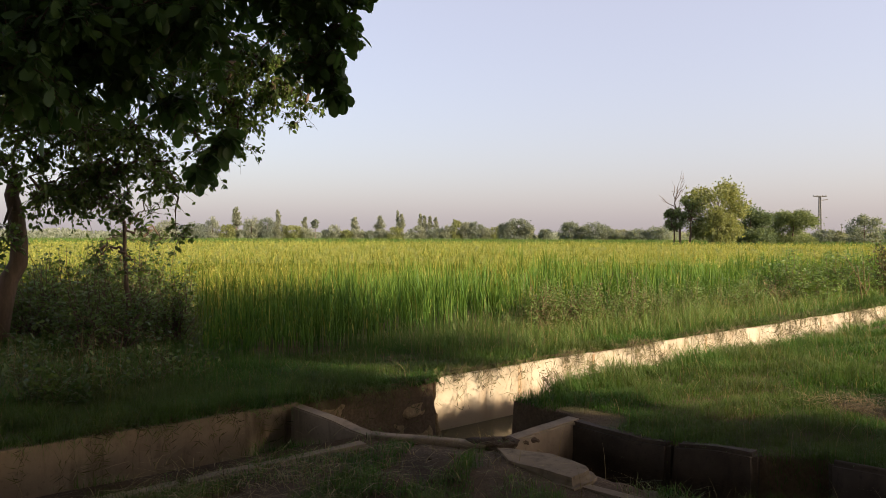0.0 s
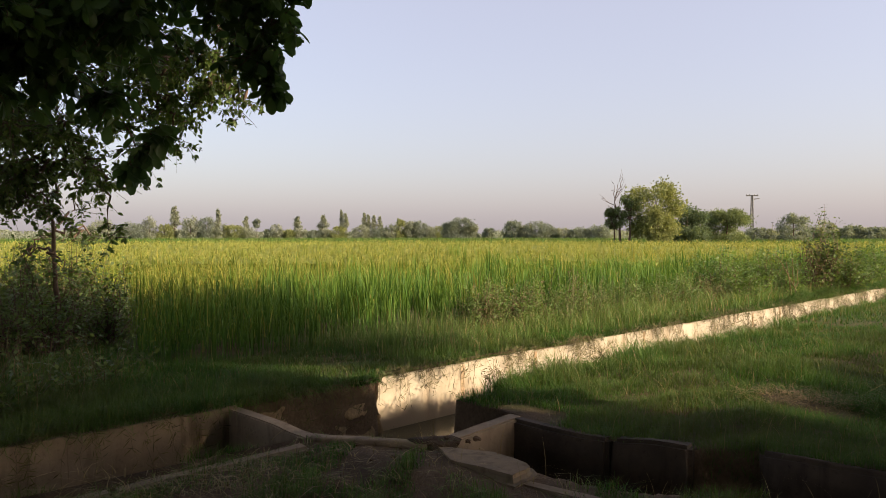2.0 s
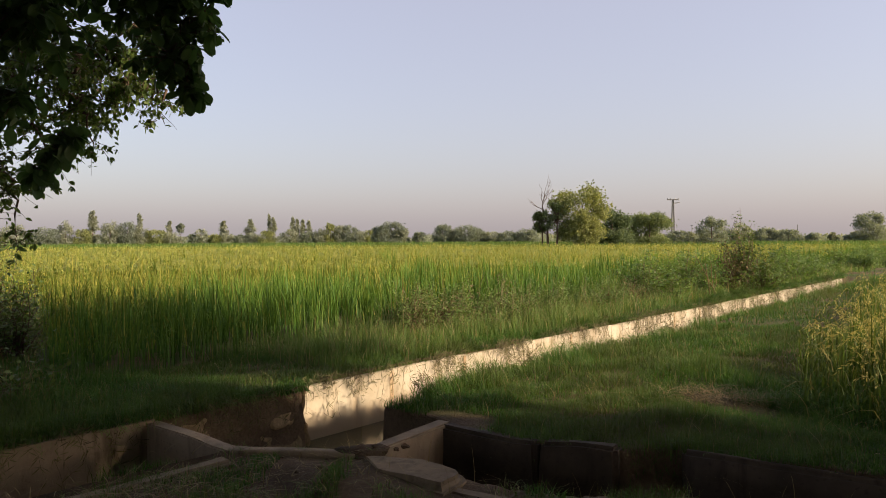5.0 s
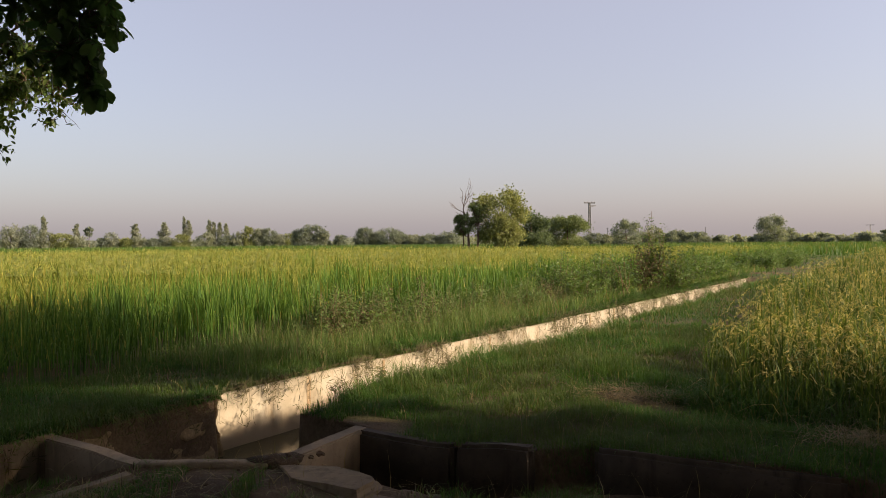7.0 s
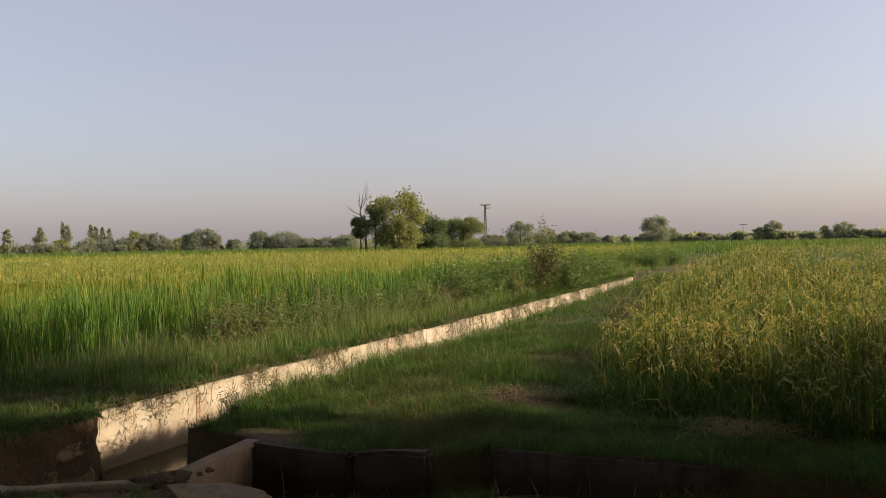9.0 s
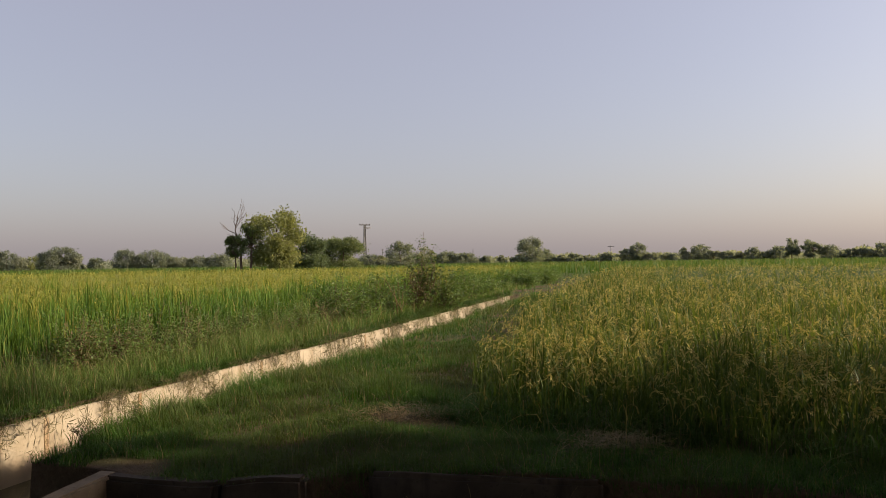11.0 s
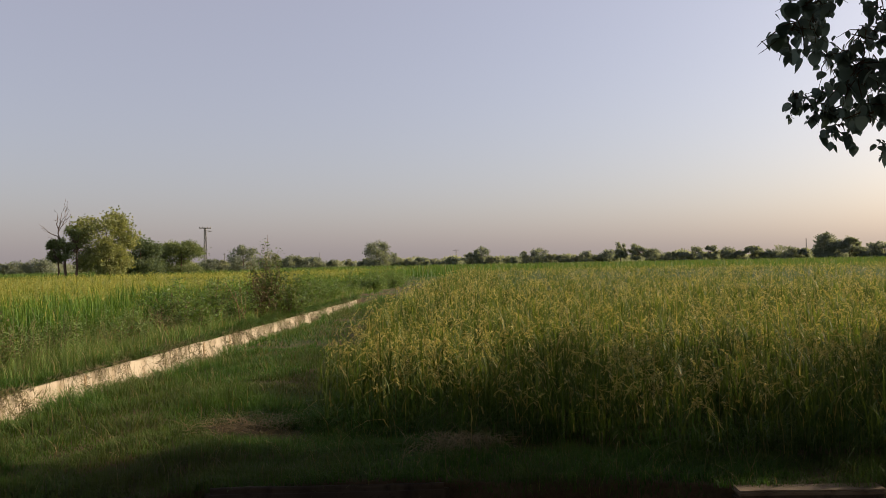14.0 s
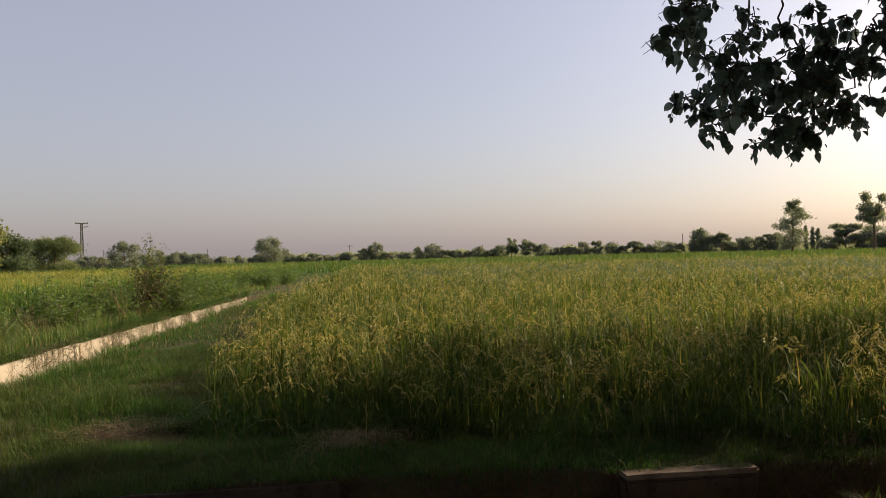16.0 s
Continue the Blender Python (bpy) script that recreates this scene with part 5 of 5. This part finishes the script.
def crown_lobes(rng, form, low):
    """Lobes of a crown in a unit box: x, y from -1 to 1, z from 0 to 1, and their radii."""
    lobes = []
    if form == "tall":
        for k in range(24):
            f = (k + 0.5) / 24
            z = low + (0.96 - low) * f
            w = 0.75 * min(1.0, 0.30 + 1.8 * (1 - f)) * min(1.0, 0.5 + 3 * f)
            lobes.append((rng.normal(0, 0.35) * w, rng.normal(0, 0.35) * w, z, w * rng.uniform(0.45, 0.75), 0.055))
    elif form == "open":
        for k in range(24):
            a, q = rng.uniform(0, 6.28), math.sqrt(rng.uniform(0, 1)) * 0.88
            z = low + (1 - low) * rng.uniform(0.08, 0.88)
            w = math.sqrt(max(0.35, 1 - 0.8 * (2 * (z - low) / (1 - low) - 0.9) ** 2))
            lobes.append((q * w * math.cos(a), q * w * math.sin(a), z, rng.uniform(0.2, 0.3), 0.075))
    else:
        for k in range(26):
            a, up = rng.uniform(0, 6.28), rng.uniform(-1.1, 1.0)
            w = math.sqrt(max(0.0, 1 - max(0.0, up) ** 2)) * 0.74 * (1 if up > -0.6 else 0.85)
            zc = 0.5 * (1 + low)
            lobes.append((w * math.cos(a), w * math.sin(a), zc + up * 0.36 * (1 - low), rng.uniform(0.28, 0.44), 0.15 * (1 - low)))
        lobes.append((0, 0, 0.5 * (1 + low), 0.6, 0.34 * (1 - low)))
        for k in range(9):
            a = 0.7 * k + rng.uniform(0, 0.4)
            lobes.append((0.62 * math.cos(a), 0.62 * math.sin(a), low + 0.14 * (1 - low), rng.uniform(0.28, 0.40), 0.14 * (1 - low)))
    return lobes


def far_tree(az, top, dist, wide, form, mat, seed, label, low=0.18, leaves=900, leaf=1.0, bark=MAT_TWIG):
    """A tree in the distance. top: the angle of its top over the eye's level; wide: the crown's width in degrees."""
    rng = np.random.default_rng(seed)
    x, y = polar(az, dist)
    h = 1.55 + dist * math.tan(radians(top))
    r = 0.5 * dist * radians(wide)
    e = thing("tree", (x, y, -0.05), label, "tree", "trees across the fields")
    line = wavy((0, 0, -0.2), (rng.normal(0, 0.15), rng.normal(0, 0.15), h * 0.7), 6, 0.05, rng)
    v, t, _ = tube(line, np.linspace(0.028 * h, 0.010 * h, 6), 6)
    mesh_object("trunk", v, t, bark, e, smooth=True)
    lobes = crown_lobes(rng, form, low)
    spots = []
    for cx, cy, cz, lr, lz in lobes:
        k = max(30, int(4.5 * leaves * max(1.0, wide * (top + 0.5) / 1.3 if leaves < 700 else 1.0) / len(lobes)))
        d = rng.normal(0, 1, (k, 3))
        d /= np.linalg.norm(d, axis=1, keepdims=True)
        spots.append(np.array((cx, cy, cz)) + d * rng.uniform(0.2, 1.0, (k, 1)) ** 0.5 * np.array((lr, lr, lz)) * (1 + 0.18 * rng.normal(0, 1, (k, 1))))
        if form == "open":
            v, t, _ = tube(wavy(line[4], (cx * r, cy * r, cz * h), 5, 0.08, rng), np.linspace(0.012 * h, 0.004 * h, 5), 5)
            mesh_object("limb", v, t, bark, e)
    p = np.concatenate(spots)
    p[:, 2] = low + (p[:, 2] - low) * (1 - low) / (np.quantile(p[:, 2], 0.998) - low)
    p[:, :2] /= np.quantile(np.abs(p[:, :2]), 0.985)
    p *= np.array((r, r, h))
    p[:, 2] = np.maximum(p[:, 2], 0.2)
    v, t, _ = grow_leaves(p, leaf * dist * 0.0019 * rng.uniform(0.6, 1.4, len(p)), rng, 0.2, "diamond", 1.6)
    mesh_object("crown", v, t, mat, e)
    return e


DARK, MID, PALE = MAT_HAZED_LEAF_DARK, MAT_HAZED_LEAF, MAT_FAR_LEAF_PALE
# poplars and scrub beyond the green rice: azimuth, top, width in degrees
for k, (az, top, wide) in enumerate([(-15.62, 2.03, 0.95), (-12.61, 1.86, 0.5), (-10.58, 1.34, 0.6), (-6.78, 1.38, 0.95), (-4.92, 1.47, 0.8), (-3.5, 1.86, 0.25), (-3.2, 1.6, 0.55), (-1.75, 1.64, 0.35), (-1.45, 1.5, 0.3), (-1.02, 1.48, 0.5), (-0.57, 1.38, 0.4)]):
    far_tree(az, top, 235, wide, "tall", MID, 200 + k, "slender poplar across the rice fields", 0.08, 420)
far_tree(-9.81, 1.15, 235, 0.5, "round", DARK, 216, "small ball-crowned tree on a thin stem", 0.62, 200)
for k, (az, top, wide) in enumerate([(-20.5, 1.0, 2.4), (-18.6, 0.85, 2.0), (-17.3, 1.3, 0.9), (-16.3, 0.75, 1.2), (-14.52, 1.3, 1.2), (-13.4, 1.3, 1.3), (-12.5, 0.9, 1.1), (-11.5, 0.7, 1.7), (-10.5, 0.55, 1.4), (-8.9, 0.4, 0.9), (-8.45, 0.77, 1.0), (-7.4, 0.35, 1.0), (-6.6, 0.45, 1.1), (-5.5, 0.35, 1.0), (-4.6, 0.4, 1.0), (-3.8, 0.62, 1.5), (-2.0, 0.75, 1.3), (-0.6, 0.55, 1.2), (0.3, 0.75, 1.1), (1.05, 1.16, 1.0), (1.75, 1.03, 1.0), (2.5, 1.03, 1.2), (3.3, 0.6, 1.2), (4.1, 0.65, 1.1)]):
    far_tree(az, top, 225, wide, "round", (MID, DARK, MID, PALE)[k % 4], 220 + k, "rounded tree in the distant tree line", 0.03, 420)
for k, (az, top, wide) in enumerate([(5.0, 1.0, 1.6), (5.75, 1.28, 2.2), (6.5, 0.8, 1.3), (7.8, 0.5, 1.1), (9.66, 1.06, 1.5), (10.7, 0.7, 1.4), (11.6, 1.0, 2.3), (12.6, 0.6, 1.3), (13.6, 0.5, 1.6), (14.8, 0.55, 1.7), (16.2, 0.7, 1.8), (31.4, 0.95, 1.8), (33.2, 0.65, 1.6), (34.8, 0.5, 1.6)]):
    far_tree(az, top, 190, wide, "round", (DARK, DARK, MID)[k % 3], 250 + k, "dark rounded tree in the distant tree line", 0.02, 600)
# the group beside the pylon
far_tree(18.5, 2.93, 104, 1.9, "open", MAT_GROUP_MID, 281, "slim leafy tree in the group beside the pylon", 0.40, 900)
far_tree(20.2, 3.92, 106, 3.9, "round", PALE, 282, "tall yellow-green tree standing over the rice fields", 0.14, 2300, 1.7)
far_tree(20.6, 2.2, 104, 2.0, "round", PALE, 287, "lower yellow-green tree below the tall one", 0.10, 1500)
far_tree(22.5, 2.16, 112, 3.4, "round", MAT_GROUP_DARK, 283, "dense dark green tree in the group beside the pylon", 0.02, 3400, 1.3)
far_tree(25.27, 1.84, 118, 3.1, "round", MAT_GROUP_MID, 284, "rounded green tree near the pylon", 0.02, 4600)
far_tree(27.3, 0.5, 150, 1.5, "round", DARK, 288, "low rounded tree behind the pylon", 0.02, 700)
far_tree(28.2, 0.4, 150, 1.0, "round", MID, 289, "low rounded tree behind the pylon", 0.02, 500)
far_tree(29.7, 1.46, 135, 2.3, "round", DARK, 285, "dark tree behind the canal", 0.02, 1700)
far_tree(17.3, 2.0, 106, 1.3, "open", MAT_GROUP_MID, 286, "low leafy boughs below the bare branches", 0.45, 420)
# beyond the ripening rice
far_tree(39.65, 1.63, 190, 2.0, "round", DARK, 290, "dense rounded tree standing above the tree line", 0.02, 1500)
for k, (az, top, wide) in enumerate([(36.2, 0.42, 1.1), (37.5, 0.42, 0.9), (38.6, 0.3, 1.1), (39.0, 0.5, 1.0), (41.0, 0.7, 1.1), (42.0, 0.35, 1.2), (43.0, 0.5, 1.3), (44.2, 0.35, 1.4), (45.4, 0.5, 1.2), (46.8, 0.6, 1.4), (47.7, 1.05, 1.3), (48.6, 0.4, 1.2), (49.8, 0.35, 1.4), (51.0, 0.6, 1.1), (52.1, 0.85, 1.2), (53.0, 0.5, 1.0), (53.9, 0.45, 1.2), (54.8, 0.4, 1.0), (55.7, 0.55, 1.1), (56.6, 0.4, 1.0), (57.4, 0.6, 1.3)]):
    far_tree(az, top - (0.15 if top < 0.55 else 0.0), 200, wide * (0.8 if top < 0.55 else 1.0), ("round", "tall", "round", "open")[k % 4], (DARK, MID)[k % 2], 300 + k, "haze-greyed tree in the distant tree line", 0.03, 480)
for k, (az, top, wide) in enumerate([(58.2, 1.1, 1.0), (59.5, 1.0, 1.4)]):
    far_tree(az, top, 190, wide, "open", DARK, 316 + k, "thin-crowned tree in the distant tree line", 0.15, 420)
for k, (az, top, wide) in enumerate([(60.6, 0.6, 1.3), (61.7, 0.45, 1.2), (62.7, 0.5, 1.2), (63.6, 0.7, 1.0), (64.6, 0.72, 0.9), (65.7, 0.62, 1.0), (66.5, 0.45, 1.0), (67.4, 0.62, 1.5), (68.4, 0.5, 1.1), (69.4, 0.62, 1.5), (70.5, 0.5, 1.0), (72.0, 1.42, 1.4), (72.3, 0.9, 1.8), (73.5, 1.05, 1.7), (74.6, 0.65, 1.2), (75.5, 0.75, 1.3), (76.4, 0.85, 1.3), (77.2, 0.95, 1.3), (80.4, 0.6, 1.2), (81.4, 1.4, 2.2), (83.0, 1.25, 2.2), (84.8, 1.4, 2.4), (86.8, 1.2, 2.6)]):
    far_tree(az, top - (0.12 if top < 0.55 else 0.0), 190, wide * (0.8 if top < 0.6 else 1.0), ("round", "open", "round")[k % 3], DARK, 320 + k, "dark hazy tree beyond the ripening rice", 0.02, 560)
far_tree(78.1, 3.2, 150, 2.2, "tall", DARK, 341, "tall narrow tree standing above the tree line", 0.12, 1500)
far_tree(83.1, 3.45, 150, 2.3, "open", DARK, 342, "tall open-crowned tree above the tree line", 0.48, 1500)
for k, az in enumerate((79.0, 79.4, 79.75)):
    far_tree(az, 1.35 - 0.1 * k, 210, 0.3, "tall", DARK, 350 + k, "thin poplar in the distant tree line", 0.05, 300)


def bare_tree(az, dist, top, seed):
    """A leafless tree: a crooked stem that forks into long fine twigs."""
    rng = np.random.default_rng(seed)
    x, y = polar(az, dist)
    h = 1.55 + dist * math.tan(radians(top))
    e = thing("bare_tree", (x, y, -0.05), "leafless dead tree with fine bare branches", "tree")
    stem = np.array([(0.10, 0, -0.2), (0.0, 0, 0.22 * h), (0.02, 0.05, 0.40 * h), (-0.5, 0, 0.56 * h), (-0.75, 0, 0.66 * h)])
    v, t, _ = tube(stem, [0.20, 0.16, 0.13, 0.10, 0.07], 6)
    mesh_object("trunk", v, t, MAT_TWIG, e, smooth=True)
    for start, reach, up in ((3, -2.6, 0.72), (4, -0.9, 0.90), (4, 0.2, 1.0), (4, 0.9, 0.93), (3, 0.8, 0.80), (2, 1.6, 0.55), (2, -1.5, 0.58), (4, -0.3, 0.97), (1, -1.9, 0.38)):
        a, b = stem[start], np.array((reach, rng.normal(0, 0.5), up * h))
        ln = wavy(a, b, 6, 0.10, rng, 0.12)
        twigs = [tube(ln, np.linspace(0.06, 0.022, 6), 4)]
        for _ in range(5):
            c = ln[rng.integers(2, 6)]
            twigs.append(tube(wavy(c, c + (b - a) * rng.uniform(0.15, 0.35) + rng.normal(0, 0.28, 3), 4, 0.04, rng), np.linspace(0.026, 0.014, 4), 3))
        v, t, _ = join_arrays(twigs)
        mesh_object("branch", v, t, MAT_TWIG, e)


bare_tree(17.75, 105, 4.15, 361)


def far_woods():
    """The low scrub that closes the horizon."""
    rng = np.random.default_rng(371)
    k = 80000
    az = rng.uniform(-40, 95, k)
    d = rng.uniform(238, 290, k)
    top = 1.6 + 0.9 * smooth_noise(az, 0 * az, 1.6) + 0.8 * smooth_noise(az, 0 * az, 0.45, 2.0)
    z = rng.uniform(0, 1, k) ** 0.8 * np.clip(top + 0.7, 0.3, 4)
    p = np.stack([d * np.sin(np.radians(az)), d * np.cos(np.radians(az)), z], 1)
    v, t, _ = grow_leaves(p, rng.uniform(0.5, 1.0, k), rng, 0.2, "diamond", 1.6)
    w = mesh_object("far_woods", v, t, MAT_HAZED_LEAF)
    tagged(w, "low green scrub and trees along the horizon", "woods", kind="stuff")
    # the next crop beyond the rice: a band of taller green
    k = 60000
    az = rng.uniform(-40, 95, k)
    d = np.sqrt(rng.uniform(74 ** 2, 180 ** 2, k))
    p = np.stack([d * np.sin(np.radians(az)), d * np.cos(np.radians(az)), np.full(k, -0.05)], 1)
    u, n = to_plan(p[:, 0], p[:, 1])
    p = p[~in_canal(u, n, 0.3)]
    k = len(p)
    v, t, a = grow_blades(p, rng.uniform(0.7, 1.15, k), rng.uniform(0.10, 0.22, k), rng.uniform(0, 6.28, k), rng.uniform(0, 0.5, k), 1)
    w = mesh_object("far_crop", v, t, MAT_FAR_CROP, along=a)
    tagged(w, "green fodder crop beyond the rice fields", "crop", kind="stuff")


far_woods()


# ---- power line ----
def beam(a, b, w):
    return tube([a, b], [w, w], 4)


def build_pylon():
    x, y = polar(26.97, 200)
    h = 1.55 + 200 * math.tan(radians(2.80))
    e = thing("pylon", (x, y, -0.05), "slim steel lattice power pylon with a crossarm", "pylon")
    e.rotation_euler[2] = radians(-26.97 + 20)
    w0, w1 = 0.40, 0.18
    half = lambda z: w0 + (w1 - w0) * z / h
    corners = ((1, 1), (-1, 1), (-1, -1), (1, -1))
    for cx, cy in corners:
        v, t, _ = beam((cx * w0, cy * w0, -0.3), (cx * w1, cy * w1, h), 0.075)
        mesh_object("leg", v, t, MAT_STEEL, e)
    steps = 11
    for k in range(steps):
        z0, z1 = h * k / steps, h * (k + 1) / steps
        br = []
        for i in range(4):
            (ax, ay), (bx, by) = corners[i], corners[(i + 1) % 4]
            br.append(beam((ax * half(z0), ay * half(z0), z0), (bx * half(z1), by * half(z1), z1), 0.042))
            br.append(beam((bx * half(z0), by * half(z0), z0), (ax * half(z1), ay * half(z1), z1), 0.042))
            br.append(beam((ax * half(z1), ay * half(z1), z1), (bx * half(z1), by * half(z1), z1), 0.042))
        v, t, _ = join_arrays(br)
        mesh_object("bracing", v, t, MAT_STEEL, e)
    v, t, _ = join_arrays([beam((-1.5, 0, h), (1.5, 0, h), 0.10), beam((-1.5, 0, h - 0.12), (1.5, 0, h - 0.12), 0.07)])
    arm = mesh_object("crossarm", v, t, MAT_STEEL, e)
    v, t, _ = join_arrays([beam((0.2, 0, h - 1.1), (1.9, 0.3, h - 0.75), 0.07), beam((0.2, 0, h - 0.7), (1.9, 0.3, h - 0.75), 0.05)])
    mesh_object("side_arm", v, t, MAT_STEEL, e)
    for q in (-1.4, -0.6, 0.6, 1.4):
        v, t, _ = tube([(q, 0, h), (q, 0, h + 0.16), (q, 0, h + 0.32)], [0.09, 0.11, 0.05], 6)
        mesh_object("insulator", v, t, MAT_STEEL, arm)


def build_pole(az, dist, top, arm):
    x, y = polar(az, dist)
    h = 1.55 + dist * math.tan(radians(top))
    e = thing("power_pole", (x, y, -0.05), "thin distant electricity pole", "pole", "distant poles")
    v, t, _ = tube([(0, 0, -0.3), (0, 0, h * 0.5), (0, 0, h)], [0.16, 0.14, 0.11], 6)
    mesh_object("post", v, t, MAT_STEEL, e)
    if arm:
        v, t, _ = beam((-arm * math.cos(radians(az)), arm * math.sin(radians(az)), h - 0.25), (arm * math.cos(radians(az)), -arm * math.sin(radians(az)), h - 0.25), 0.09)
        mesh_object("crossarm", v, t, MAT_STEEL, e)


build_pylon()
build_pole(45.75, 260, 0.89, 1.1)
build_pole(70.85, 240, 1.10, 0)
build_pole(35.3, 300, 0.85, 0)
build_pole(28.3, 300, 0.9, 0.5)
